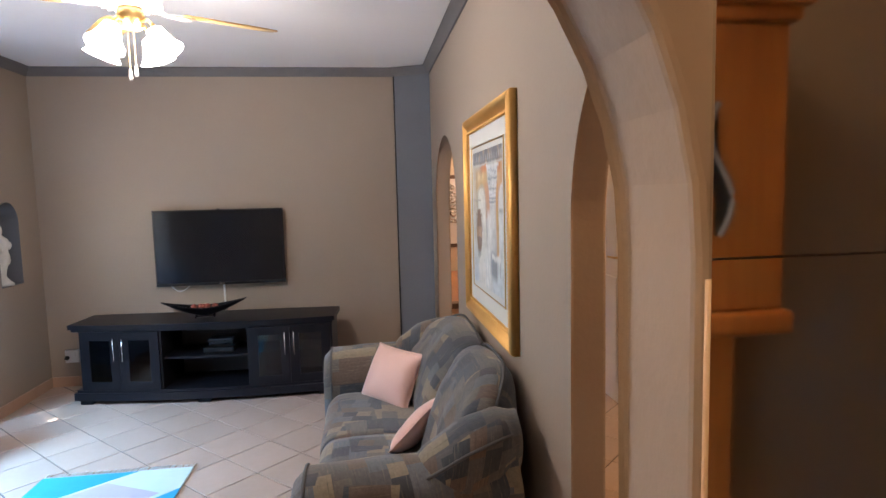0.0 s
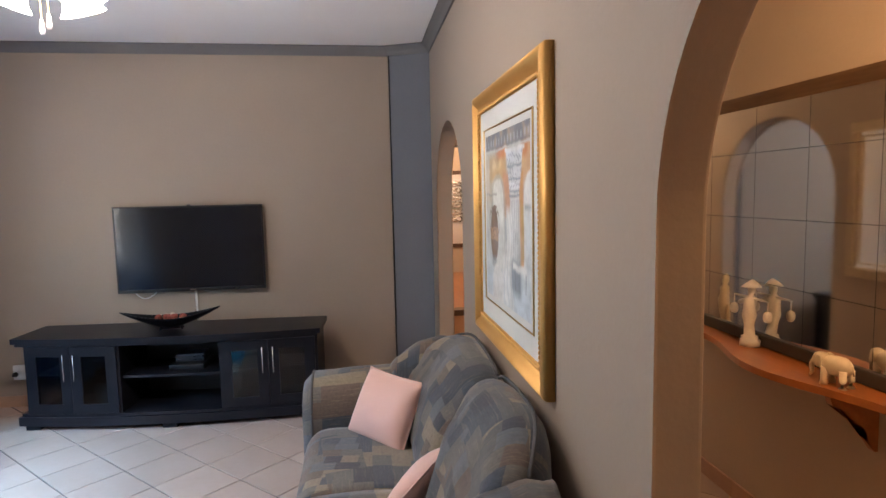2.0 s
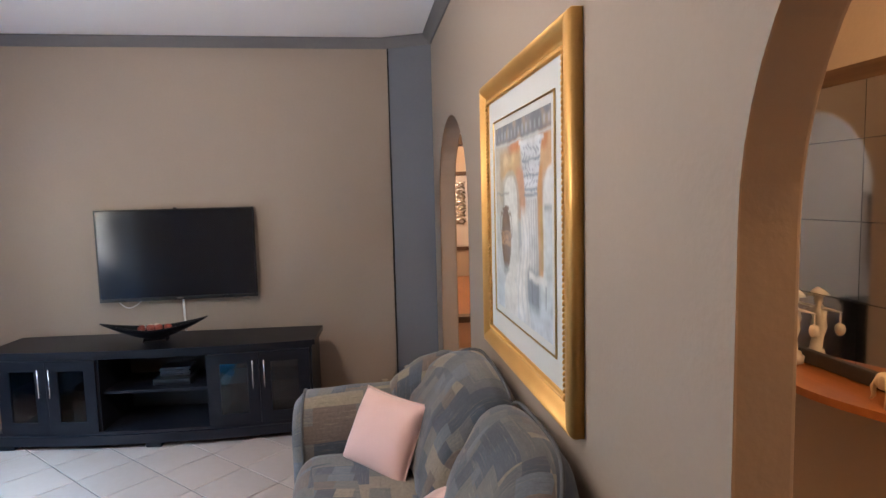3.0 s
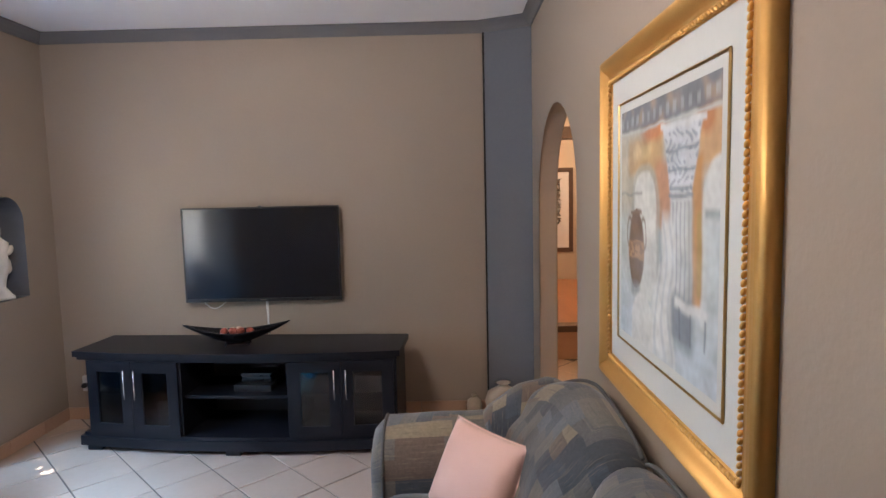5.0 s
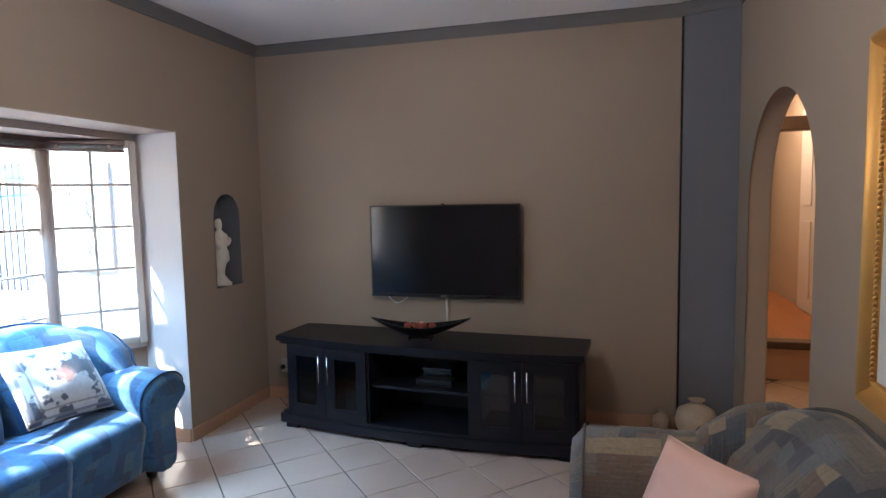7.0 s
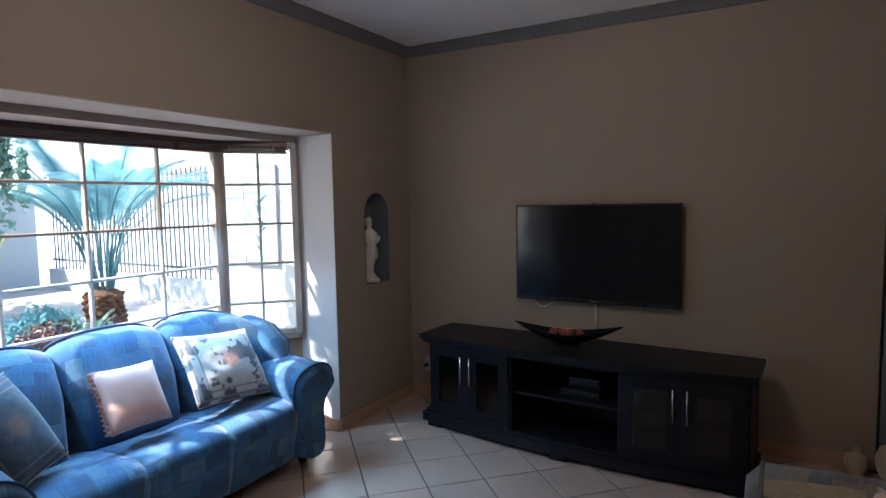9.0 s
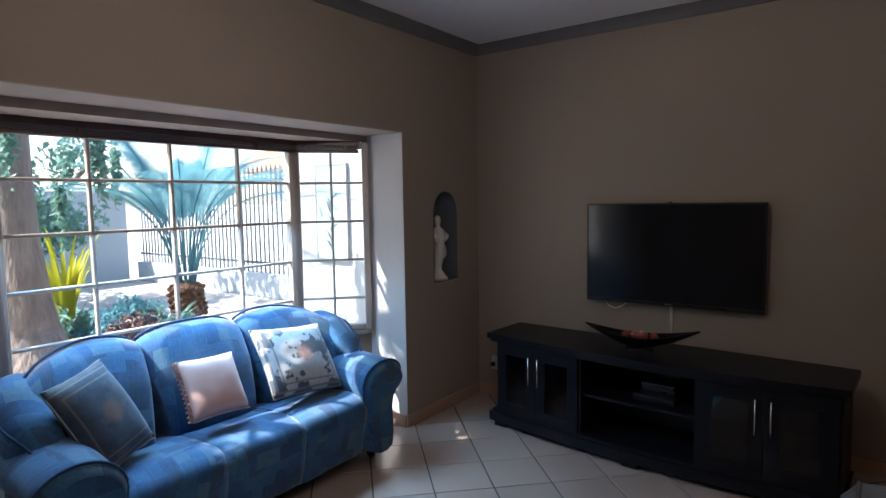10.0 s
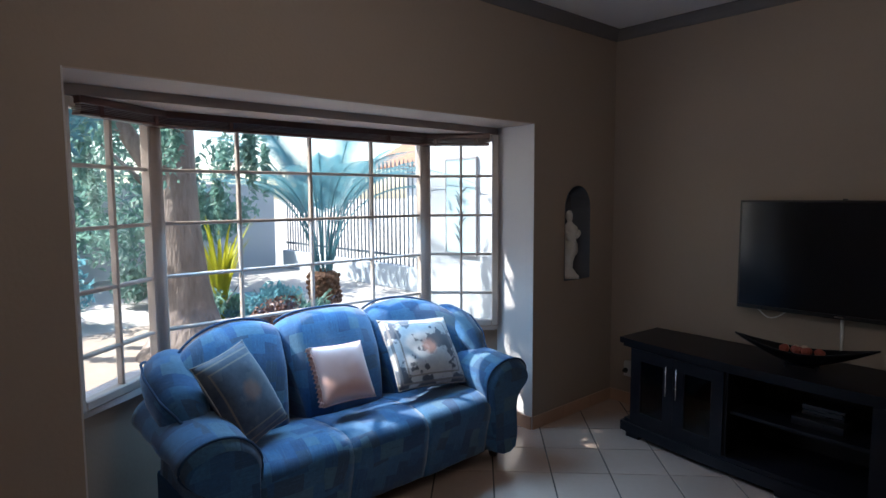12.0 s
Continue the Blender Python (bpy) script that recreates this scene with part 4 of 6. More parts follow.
def ceiling_fan():
    f = thing("ceiling_fan", "brass and cane ceiling fan with lit glass shades", "fan", pose(-0.70, 3.07, 0))
    part("canopy", lathe([(0.065, HC - 0.002), (0.07, HC - 0.02), (0.04, HC - 0.07), (0.02, HC - 0.08)], 20), BRASS, f, smooth=True)
    part("downrod", tube([(0, 0, HC - 0.08), (0, 0, 2.54)], 0.012), BRASS, f, smooth=True)
    part("motor_housing", lathe([(0.02, 2.56), (0.09, 2.55), (0.125, 2.52), (0.135, 2.47), (0.12, 2.44), (0.085, 2.425), (0.05, 2.42)], 28), WHITE_PLASTIC, f, "cream fluted motor housing", True)
    for i in range(24):
        a = 2 * math.pi * i / 24
        part("flute", box(-0.005, 0.005, 0.095, 0.132, 2.428, 2.442, 0.002), WHITE_PLASTIC, f).matrix_local = Matrix.Rotation(a, 4, "Z")
    part("switch_housing", lathe([(0.05, 2.42), (0.055, 2.40), (0.05, 2.34), (0.02, 2.325)], 20), BRASS, f, smooth=True)
    for i in range(4):
        a = Matrix.Rotation(radians(33 + 90 * i), 4, "Z")
        ib = tube([(0.10, 0, 2.432), (0.15, 0, 2.415), (0.20, 0, 2.412), (0.25, 0, 2.418)], [0.014, 0.010, 0.010, 0.016], 8)
        iron = part("blade_iron", ib, WHITE_PLASTIC, f, "cream blade bracket", True)
        iron.matrix_local = a
        out = [(0.22, -0.045), (0.30, -0.062), (0.58, -0.070), (0.645, -0.062), (0.665, -0.03), (0.665, 0.03), (0.645, 0.062), (0.58, 0.070), (0.30, 0.062), (0.22, 0.045)]
        bl = turned(plate(out, -0.003, 0.003), pose(0, 0, 2.425, 11, 0, 0))
        blade = part("blade", bl, CANE_EDGE, f, "golden wooden blade with cane inlay")
        blade.matrix_local = a
        inl = turned(plate([(0.32, -0.045), (0.60, -0.048), (0.60, 0.048), (0.32, 0.045)], -0.0045, 0.0045), pose(0, 0, 2.425, 11, 0, 0))
        part("cane_inlay", inl, CANE, blade)
        s2 = Matrix.Rotation(radians(70 + 90 * i), 4, "Z")
        arm = part("lamp_arm", tube([(0.04, 0, 2.36), (0.08, 0, 2.365), (0.11, 0, 2.34), (0.115, 0, 2.31)], 0.008, 8), BRASS, f, smooth=True)
        arm.matrix_local = s2
        shade = lathe([(0.02, 0.045), (0.035, 0.035), (0.045, 0.0), (0.062, -0.045), (0.078, -0.065), (0.070, -0.060), (0.04, -0.02), (0.02, 0.03)], 18)
        turned(shade, pose(0.13, 0, 2.285, 0, -28, 0))
        sh = part("shade", shade, SHADE_GLOW, f, "lit frosted glass shade", True)
        sh.matrix_local = s2
        sh.visible_shadow = False
    for x, y, z in ((0.012, -0.01, 2.13), (-0.016, 0.0, 2.115)):
        cb = tube([(x, y, 2.33), (x, y, z + 0.05)], 0.0016, 6)
        ch = part("pull_chain", cb, BRASS, f)
        part("pull_knob", lathe([(0.003, 0.05), (0.006, 0.04), (0.009, 0.012), (0.007, 0.0), (0.002, -0.002)], 10, at=(x, y, z)), WHITE_PLASTIC, ch, "white pull knob", True)
    return f


CANE = surf("woven_cane", (0.50, 0.33, 0.13), (0.66, 0.47, 0.22), 60, 0.5, bump=0.5, fine=160)
CANE_EDGE = wood("golden_oak", (0.30, 0.17, 0.06), (0.42, 0.25, 0.09), 0.35, 0)
SHADE_GLOW = glow("lit_frosted_glass", (1.0, 0.90, 0.83), 2.8)
ceiling_fan()

def painting():
    """Soft washes laid over a sheet: a frieze, a fluted column with its capital, arches, an urn and pale drapery."""
    n = 150
    size = ART - 0.03
    v0, u0 = np.meshgrid(np.linspace(0, 1, n), np.linspace(0, 1, n), indexing="ij")

    def grain(scale, seed):
        return np.array([[noise.noise(Vector((u * scale, v * scale, seed))) for u in np.linspace(0, 1, n)] for v in np.linspace(0, 1, n)])
    n1, n2, n3 = grain(4, 1), grain(11, 5), grain(34, 9)
    u, v = u0 + 0.012 * n1 + 0.008 * n2, v0 + 0.012 * n2 + 0.006 * n1
    img = np.zeros((n, n, 3))
    img[:] = (0.40, 0.42, 0.41)

    def wash(mask, colour, strength=1.0):
        k = np.clip(mask, 0, 1)[..., None] * strength
        img[:] = img * (1 - k) + np.array(colour) * k

    def rect(a, c, e, g, soft=0.02):
        def inside(x, lo, hi):
            return np.clip((x - lo) / soft + 0.5, 0, 1) * np.clip((hi - x) / soft + 0.5, 0, 1)
        return inside(u, a, c) * inside(v, e, g)

    def oval(cx, cy, rx, ry, soft=0.15):
        return np.clip((1 - np.hypot((u - cx) / rx, (v - cy) / ry)) / soft + 0.5, 0, 1)

    def arch(a, c, e, g, soft=0.02):
        r = (c - a) / 2
        return np.maximum(rect(a, c, e + r, g, soft), oval((a + c) / 2, e + r, r, r, 0.12) * (v < e + r + 0.01))
    wash(rect(-1, 0.55, 0.10, 0.45, 0.12), (0.42, 0.36, 0.27), 0.8)
    wash(rect(-1, 2, 0.78, 2, 0.25), (0.46, 0.52, 0.57), 0.9)
    wash(rect(0.10, 0.52, 0.13, 0.28, 0.04), (0.46, 0.30, 0.14), 0.9)
    wash(oval(0.42, 0.11, 0.14, 0.05, 0.6), (0.46, 0.17, 0.06), 0.9)
    wash(rect(0.16, 0.40, 0.17, 0.22, 0.03), (0.55, 0.42, 0.22), 0.8)
    wash(rect(0.44, 0.64, 0.24, 0.50, 0.05), (0.44, 0.22, 0.12), 0.85)
    wash(rect(0.83, 1.05, 0.08, 0.30, 0.08), (0.50, 0.30, 0.14), 0.9)
    wash(oval(0.90, 0.12, 0.06, 0.06, 0.6), (0.42, 0.16, 0.06), 0.8)
    wash(rect(0.79, 0.88, 0.24, 0.75, 0.03), (0.48, 0.24, 0.08), 0.9)
    wash(rect(0.84, 0.88, 0.42, 0.70, 0.02), (0.36, 0.27, 0.10), 0.7)
    # frieze
    wash(rect(-1, 2, -1, 0.095, 0.02), (0.15, 0.16, 0.18), 0.95)
    wash(np.clip(n2 * 2.2, 0, 1) * rect(-1, 2, -1, 0.09, 0.03), (0.30, 0.22, 0.16), 0.9)
    wash((np.sin(u0 * 92) > 0.2) * rect(-1, 2, 0.035, 0.075, 0.015), (0.34, 0.36, 0.38), 0.6)
    wash(rect(-1, 2, 0.095, 0.108, 0.008), (0.44, 0.45, 0.44), 0.9)
    # arches
    wash(arch(0.15, 0.50, 0.24, 0.80), (0.34, 0.36, 0.33), 0.6)
    wash(arch(0.19, 0.46, 0.27, 0.80), (0.56, 0.57, 0.54), 0.95)
    wash(rect(-1, 0.30, 0.36, 0.372, 0.008), (0.26, 0.26, 0.24), 0.8)
    wash(arch(0.88, 1.20, 0.24, 0.80), (0.54, 0.56, 0.55), 0.95)
    wash(rect(0.90, 2, 0.415, 0.445, 0.02), (0.22, 0.25, 0.27), 0.8)
    wash(rect(0.90, 2, 0.445, 0.85, 0.05), (0.42, 0.48, 0.51), 0.7)
    # column and capital
    wash(rect(0.605, 0.80, 0.36, 0.78, 0.02), (0.52, 0.54, 0.55))
    for k in range(5):
        c = 0.625 + 0.036 * k
        wash(rect(c, c + 0.010, 0.39, 0.77, 0.008), (0.24, 0.27, 0.31), 0.7)
    wash(rect(0.76, 0.81, 0.38, 0.78, 0.03), (0.34, 0.33, 0.31), 0.5)
    bell = np.clip((0.5 * (0.20 + 0.16 * np.clip((0.36 - v) / 0.24, 0, 1)) - abs(u - 0.70)) / 0.015 + 0.5, 0, 1) * rect(-1, 2, 0.115, 0.365, 0.012)
    wash(bell, (0.50, 0.53, 0.56))
    curl = np.clip(1.5 * np.sin(u0 * 70 + 3 * np.sin(v0 * 60)) * np.sin(v0 * 78 + 2 * np.cos(u0 * 50)), 0, 1)
    wash(bell * curl, (0.17, 0.20, 0.25), 0.6)
    for z in (0.20, 0.275, 0.345):
        wash(bell * rect(-1, 2, z, z + 0.012, 0.008), (0.16, 0.19, 0.23), 0.7)
    wash(rect(0.50, 0.90, 0.112, 0.135, 0.010), (0.56, 0.58, 0.58), 0.9)
    wash(rect(0.59, 0.81, 0.365, 0.38, 0.006), (0.20, 0.22, 0.25), 0.8)
    # urn with a lighter band
    body = np.clip((0.10 * np.sqrt(np.clip(1 - ((v - 0.60) / 0.17) ** 2, 0, 1)) - abs(u - 0.215)) / 0.015 + 0.5, 0, 1) * (abs(v - 0.60) < 0.17)
    wash(body, (0.17, 0.11, 0.075))
    wash(rect(0.165, 0.265, 0.44, 0.50, 0.012), (0.15, 0.10, 0.08), 0.9)
    wash(rect(0.14, 0.29, 0.435, 0.452, 0.008), (0.18, 0.13, 0.10), 0.9)
    for cx in (0.125, 0.305):
        wash(np.clip(1 - abs(np.hypot((u - cx) / 0.035, (v - 0.53) / 0.065) - 1) * 4, 0, 1), (0.16, 0.11, 0.08), 0.9)
    wash(body * rect(-1, 2, 0.565, 0.64, 0.01), (0.42, 0.25, 0.13), 0.85)
    wash(body * rect(-1, 2, 0.57, 0.635, 0.01) * (n3 > 0.05), (0.15, 0.09, 0.06), 0.6)
    wash(rect(0.16, 0.27, 0.745, 0.80, 0.03), (0.24, 0.26, 0.28), 0.8)
    # pale drapery, stones and a stool
    fold = np.clip((0.055 + 0.075 * np.clip((v - 0.45) / 0.45, 0, 1) - abs(u - 0.55 + 0.03 * np.sin(v * 9))) / 0.02 + 0.5, 0, 1) * rect(-1, 2, 0.45, 1.0, 0.06)
    wash(fold, (0.60, 0.61, 0.60), 0.95)
    wash(fold * np.clip(np.sin(u0 * 95 + 6 * n1), 0, 1), (0.38, 0.42, 0.46), 0.55)
    wash(rect(0.485, 0.52, 0.50, 0.62, 0.02), (0.28, 0.33, 0.37), 0.6)
    wash(arch(0.16, 0.44, 0.78, 1.05), (0.58, 0.58, 0.56), 0.95)
    wash(rect(0.62, 0.82, 0.72, 0.90, 0.06), (0.16, 0.19, 0.23), 0.85)
    wash(rect(0.66, 0.93, 0.735, 0.775, 0.02), (0.56, 0.57, 0.56), 0.9)
    for cx in (0.70, 0.79, 0.91):
        wash(rect(cx, cx + 0.012, 0.77, 0.88, 0.01), (0.13, 0.15, 0.18), 0.8)
    wash(np.clip(-n1 * 2, 0, 1), (0.30, 0.35, 0.40), 0.22)
    img *= (1 + 0.20 * n2 + 0.12 * n3)[..., None]
    b = bmesh.new()
    vs = [[b.verts.new((size * (2 * j / (n - 1) - 1), -0.0160, size * (1 - 2 * i / (n - 1)))) for j in range(n)] for i in range(n)]
    for i in range(n - 1):
        for j in range(n - 1):
            b.faces.new((vs[i][j], vs[i + 1][j], vs[i + 1][j + 1], vs[i][j + 1]))
    ob = part("painted_wash", b, ART_PAINT, PICTURE, "watercolour of a column, urn and arches")
    tint = ob.data.color_attributes.new("paint", "FLOAT_COLOR", "POINT")
    rgba = np.ones((n * n, 4))
    rgba[:, :3] = np.clip(img, 0.01, 0.75).reshape(-1, 3)
    tint.data.foreach_set("color", rgba.ravel())
    part("art_sheet", box(-ART + 0.006, ART - 0.006, -0.0155, -0.012, -ART + 0.006, ART - 0.006), MAT_BOARD, PICTURE)


ART_PAINT, art_nt, art_b = nodes_of("watercolour_paint")
art_attr = art_nt.nodes.new("ShaderNodeAttribute")
art_attr.attribute_name = "paint"
art_nt.links.new(art_attr.outputs["Color"], art_b.inputs["Base Color"])
art_b.inputs["Roughness"].default_value = 0.7
bump_of(art_nt, art_b, noise_of(art_nt, coords(art_nt), 220, 3), 0.1, 0.001)
painting()


# rug with fringe
def rug():
    r = thing("rug", "woven rug in turquoise, lilac and pale blue with fringed end", "rug", pose(0, 0, 0))
    x0, x1, y0, y1 = -1.62, -0.79, 2.30, 3.83
    part("woven_sheet", box(x0, x1, y0, y1, 0.001, 0.012, 0.003), RUG_PALE, r)
    for k, (pts_, mat_) in enumerate((
            ([(x0, y1 - 0.01), (x0, y1 - 0.42), (x0 + 0.52, y1 - 0.01)], RUG_BLUE),
            ([(x0, y1 - 0.46), (x0 + 0.40, y1 - 0.13), (x1 - 0.10, y1 - 0.30), (x0 + 0.35, y1 - 0.75)], RUG_LILAC),
            ([(x1, y1 - 0.26), (x1, y1 - 0.80), (x0 + 0.45, y1 - 0.62)], RUG_BLUE),
            ([(x0, y0 + 0.02), (x0, y1 - 0.90), (x1 - 0.1, y0 + 0.02)], RUG_BLUE))):
        part("woven_patch", plate(pts_, 0.012, 0.0135 + 0.0003 * k), mat_, r)
    rnd = random.Random(5)
    for end in (y0, y1):
        s = 1 if end == y1 else -1
        for i in range(54):
            x = x0 + 0.01 + (x1 - x0 - 0.02) * i / 53
            dx = rnd.uniform(-0.012, 0.018)
            part("tassel", tube([(x, end, 0.008), (x + dx * 0.5, end + s * 0.025, 0.010), (x + dx, end + s * rnd.uniform(0.045, 0.06), 0.005)], [0.004, 0.005, 0.003], 5), RUG_FRINGE, r)


RUG_PALE = surf("pale_blue_weave", (0.42, 0.56, 0.58), (0.50, 0.62, 0.63), 8, 0.95, bump=0.6, fine=240)
RUG_BLUE = surf("turquoise_weave", (0.010, 0.24, 0.46), (0.020, 0.31, 0.54), 8, 0.95, bump=0.6, fine=240)
RUG_LILAC = surf("lilac_weave", (0.36, 0.34, 0.44), (0.42, 0.40, 0.49), 8, 0.95, bump=0.6, fine=240)
RUG_FRINGE = surf("fringe_cotton", (0.42, 0.43, 0.42), (0.52, 0.53, 0.52), 20, 0.95, bump=0.3)
rug()


# boat-shaped bowl on the cabinet, with red balls
def bowl():
    b = thing("decorative_bowl", "boat-shaped black wire bowl with dark red potpourri balls", "bowl", pose(-1.045, 5.228, 0.64, 0, 0, 8))
    L = 0.325
    shell = bmesh.new()
    rows = []
    for i in range(25):
        u = -1 + 2 * i / 24
        wdt = 0.085 * max(1 - abs(u) ** 1.6, 0.02)
        rim = 0.085 + 0.055 * abs(u) ** 1.7
        dep = (0.070 * (1 - abs(u) ** 1.3)) + 0.004
        rows.append([shell.verts.new((u * L, wdt * math.cos(a), rim - dep * math.sin(a))) for a in [math.pi * k / 10 for k in range(11)]])
    for p, q in zip(rows, rows[1:]):
        for k in range(10):
            shell.faces.new((p[k], p[k + 1], q[k + 1], q[k]))
    bmesh.ops.solidify(shell, geom=shell.faces[:], thickness=0.003)
    part("shell", shell, BLACKWOOD, b, smooth=True)
    for s in (-1, 1):
        rimp = [(u * L, s * 0.086 * max(1 - abs(u) ** 1.6, 0.02), 0.086 + 0.055 * abs(u) ** 1.7) for u in [-1 + i / 10 for i in range(21)]]
        part("rim", tube(rimp, 0.004, 6), BLACKWOOD, b, smooth=True)
        for y in (-0.03, 0.03):
            part("foot", tube([(s * 0.065, y, 0.028), (s * 0.072, y, 0.0015)], 0.006, 8), BLACKWOOD, b)
    part("foot_rail", box(-0.075, 0.075, -0.006, 0.006, 0.006, 0.016, 0.002), BLACKWOOD, b)
    rnd = random.Random(8)
    for k in range(13):
        ang = rnd.uniform(0, 6.28)
        r = rnd.uniform(0.016, 0.024)
        x, y = rnd.uniform(-0.11, 0.10), rnd.uniform(-0.035, 0.035)
        g = bmesh.new()
        bmesh.ops.create_icosphere(g, subdivisions=2, radius=r)
        for v in g.verts:
            v.co *= 1 + 0.12 * noise.noise(v.co * 60 + Vector((k, 0, 0)))
            v.co += Vector((x, y, 0.080 + 0.022 * rnd.random() * 0 + 0.014 * math.cos(x * 12)))
        part("potpourri_ball", g, BALL_PALE if k % 5 == 2 else BALL_RED, b, smooth=True)


BALL_RED = surf("dried_red", (0.20, 0.035, 0.025), (0.36, 0.09, 0.06), 30, 0.7, bump=0.6, fine=160)
BALL_PALE = surf("dried_pale", (0.45, 0.32, 0.24), (0.55, 0.42, 0.32), 30, 0.7, bump=0.6, fine=160)
bowl()


def figure(name, label, profile, m, material, lean=0.02, seed=1, squash=0.8, extras=()):
    """A small carved figure as one mesh: stacked rounded forms round a wavering axis."""
    b = lathe(profile, 24)
    for v in b.verts:
        z = v.co.z
        k = 1 + 0.16 * noise.noise(Vector((v.co.x * 40, v.co.y * 40, z * 28 + seed * 9)))
        v.co = Vector((v.co.x * k + lean * math.sin(z * 17 + seed), v.co.y * k * squash + lean * 0.6 * math.cos(z * 13), z))
    for size, place in extras:
        puff(size, 0.85, 0.85, 14, 9, 0.1, seed, place, b)
    turned(b, m)
    return tagged(link(name, b, material, smooth=True), label, "figurine")


# statue in the niche
figure("statue", "white plaster classical statue on a base in the wall niche",
       [(0.060, 0), (0.064, 0.02), (0.052, 0.035), (0.048, 0.05), (0.030, 0.075), (0.036, 0.12), (0.048, 0.17), (0.054, 0.22), (0.044, 0.26), (0.038, 0.29), (0.050, 0.33), (0.052, 0.36), (0.026, 0.385), (0.016, 0.40), (0.024, 0.42), (0.027, 0.445), (0.020, 0.468), (0.004, 0.478)],
       pose(XL - 0.058, 5.240, NICHE[4] + 0.004), PLASTER_WHITE, 0.012, 3, 0.85,
       [((0.045, 0.10, 0.04), pose(0.03, 0.045, 0.31, 30, 0, 20)), ((0.04, 0.11, 0.04), pose(0.02, -0.05, 0.30, -50, 0, 0)), ((0.05, 0.05, 0.10), pose(0.02, 0.03, 0.21, 0, 0, 0))])


def vase(m, label, height, r, material):
    v = thing("vase", label, "vase", m)
    prof = [(r * 0.45, 0), (r * 0.55, height * 0.03), (r * 0.9, height * 0.35), (r, height * 0.55), (r * 0.86, height * 0.76), (r * 0.40, height * 0.88), (r * 0.24, height * 0.92), (r * 0.26, height * 0.96), (r * 0.42, height), (r * 0.30, height * 0.985), (r * 0.18, height * 0.93)]
    part("body", lathe(prof, 28), material, v, smooth=True)
    return v


CERAMIC = surf("mottled_ceramic", (0.34, 0.27, 0.20), (0.50, 0.42, 0.33), 9, 0.45, bump=0.2)
vase(pose(0.655, 5.47, 0), "beige ceramic floor vase in the corner", 0.285, 0.125, CERAMIC)
vase(pose(0.46, 5.56, 0), "small brown ceramic pot beside the floor vase", 0.17, 0.055, CERAMIC)


def socket():
    s = thing("wall_socket", "white double plug socket near the floor", "socket", pose(-2.285, YT, 0.27))
    part("box", box(-0.055, 0.055, -0.035, -0.001, -0.055, 0.055, 0.006, 2), WHITE_PLASTIC, s)
    part("plug", lathe([(0.018, 0), (0.020, 0.012), (0.012, 0.03)], 12), TVPLASTIC, s).matrix_local = pose(-0.035, -0.035, -0.01, 90, 0, 0)
    part("switch", box(0.012, 0.032, -0.041, -0.035, 0.0, 0.03, 0.002), WHITE_PLASTIC, s)


socket()
tagged(link("tv_cable", tube([(-1.43 + 0.16 * t, YT - 0.03 - 0.02 * math.sin(math.pi * t), 0.845 - 0.045 * math.sin(math.pi * t)) for t in [i / 12 for i in range(13)]], 0.004, 6), WHITE_PLASTIC, smooth=True), "white cable looping below the television", "cable")
tagged(link("power_cord", tube([(-0.985, YT - 0.03, 0.85), (-0.987, YT - 0.012, 0.74), (-0.985, YT - 0.012, 0.60)], 0.009, 6), WHITE_PLASTIC, smooth=True), "pale cord hanging from television to cabinet", "cable")
# media boxes in the cabinet
mb = tagged(link("media_player", box(-0.11, 0.13, -0.34, -0.10, 0.363, 0.405, 0.004), TVPLASTIC), "slim black media player on the cabinet shelf", "player")
mb.matrix_world = UM @ pose(0.08, -0.02, 0.0)
for k in range(4):
    dv = tagged(link("disc_case", box(-0.07, 0.07, -0.095, 0.095, 0, 0.013, 0.001), CASE_B if k % 2 else TVPLASTIC), "flat disc case stacked on the media player", "disc case", "stack of disc cases")
    dv.matrix_world = UM @ pose(0.09, -0.22, 0.4055 + k * 0.0135, 0, 0, 90 + 4 * math.sin(k * 2.3))
wb2 = tagged(link("white_box", box(-0.06, 0.06, -0.02, 0.02, 0, 0.16, 0.003), CASE_W), "pale upright box behind the cabinet's glass door", "box")
wb2.matrix_world = UM @ pose(-0.50, -0.30, 0.1155)

# ---- hall ----


def wall_mirror():
    m = thing("wall_mirror", "wide wall mirror of square mirror tiles in a wooden frame", "mirror", pose(HALL_X, 0, 0))
    y0, y1, z0, z1 = 2.14, 3.84, 0.845, 1.975
    part("top_rail", turned(prism([(-0.035, z1 - 0.055), (-0.06, z1 - 0.012), (-0.065, z1), (0, z1), (0, z1 - 0.055)], y0, y1), Matrix()), MIRROR_FRAME, m)
    part("bottom_rail", box(-0.055, 0, y0, y1, z0, z0 + 0.055, 0.006, 2), GUN_FRAME, m)
    part("side_rail", box(-0.05, 0, y0, y0 + 0.045, z0 + 0.056, z1 - 0.056, 0.006), MIRROR_FRAME, m)
    part("side_rail", box(-0.05, 0, y1 - 0.045, y1, z0 + 0.056, z1 - 0.056, 0.006), MIRROR_FRAME, m)
    part("backing", box(-0.033, 0, y0 + 0.046, y1 - 0.046, z0 + 0.056, z1 - 0.056), TVPLASTIC, m)
    ys = [y0 + 0.046, 2.375, 2.706, 3.044, 3.367, 3.70, y1 - 0.046]
    zs = [z0 + 0.056, 1.13, 1.42, 1.715, z1 - 0.056]
    for a, c in zip(ys, ys[1:]):
        for e, g in zip(zs, zs[1:]):
            part("mirror_tile", box(-0.040, -0.034, a + 0.0012, c - 0.0012, e + 0.0012, g - 0.0012), MIRROR, m)


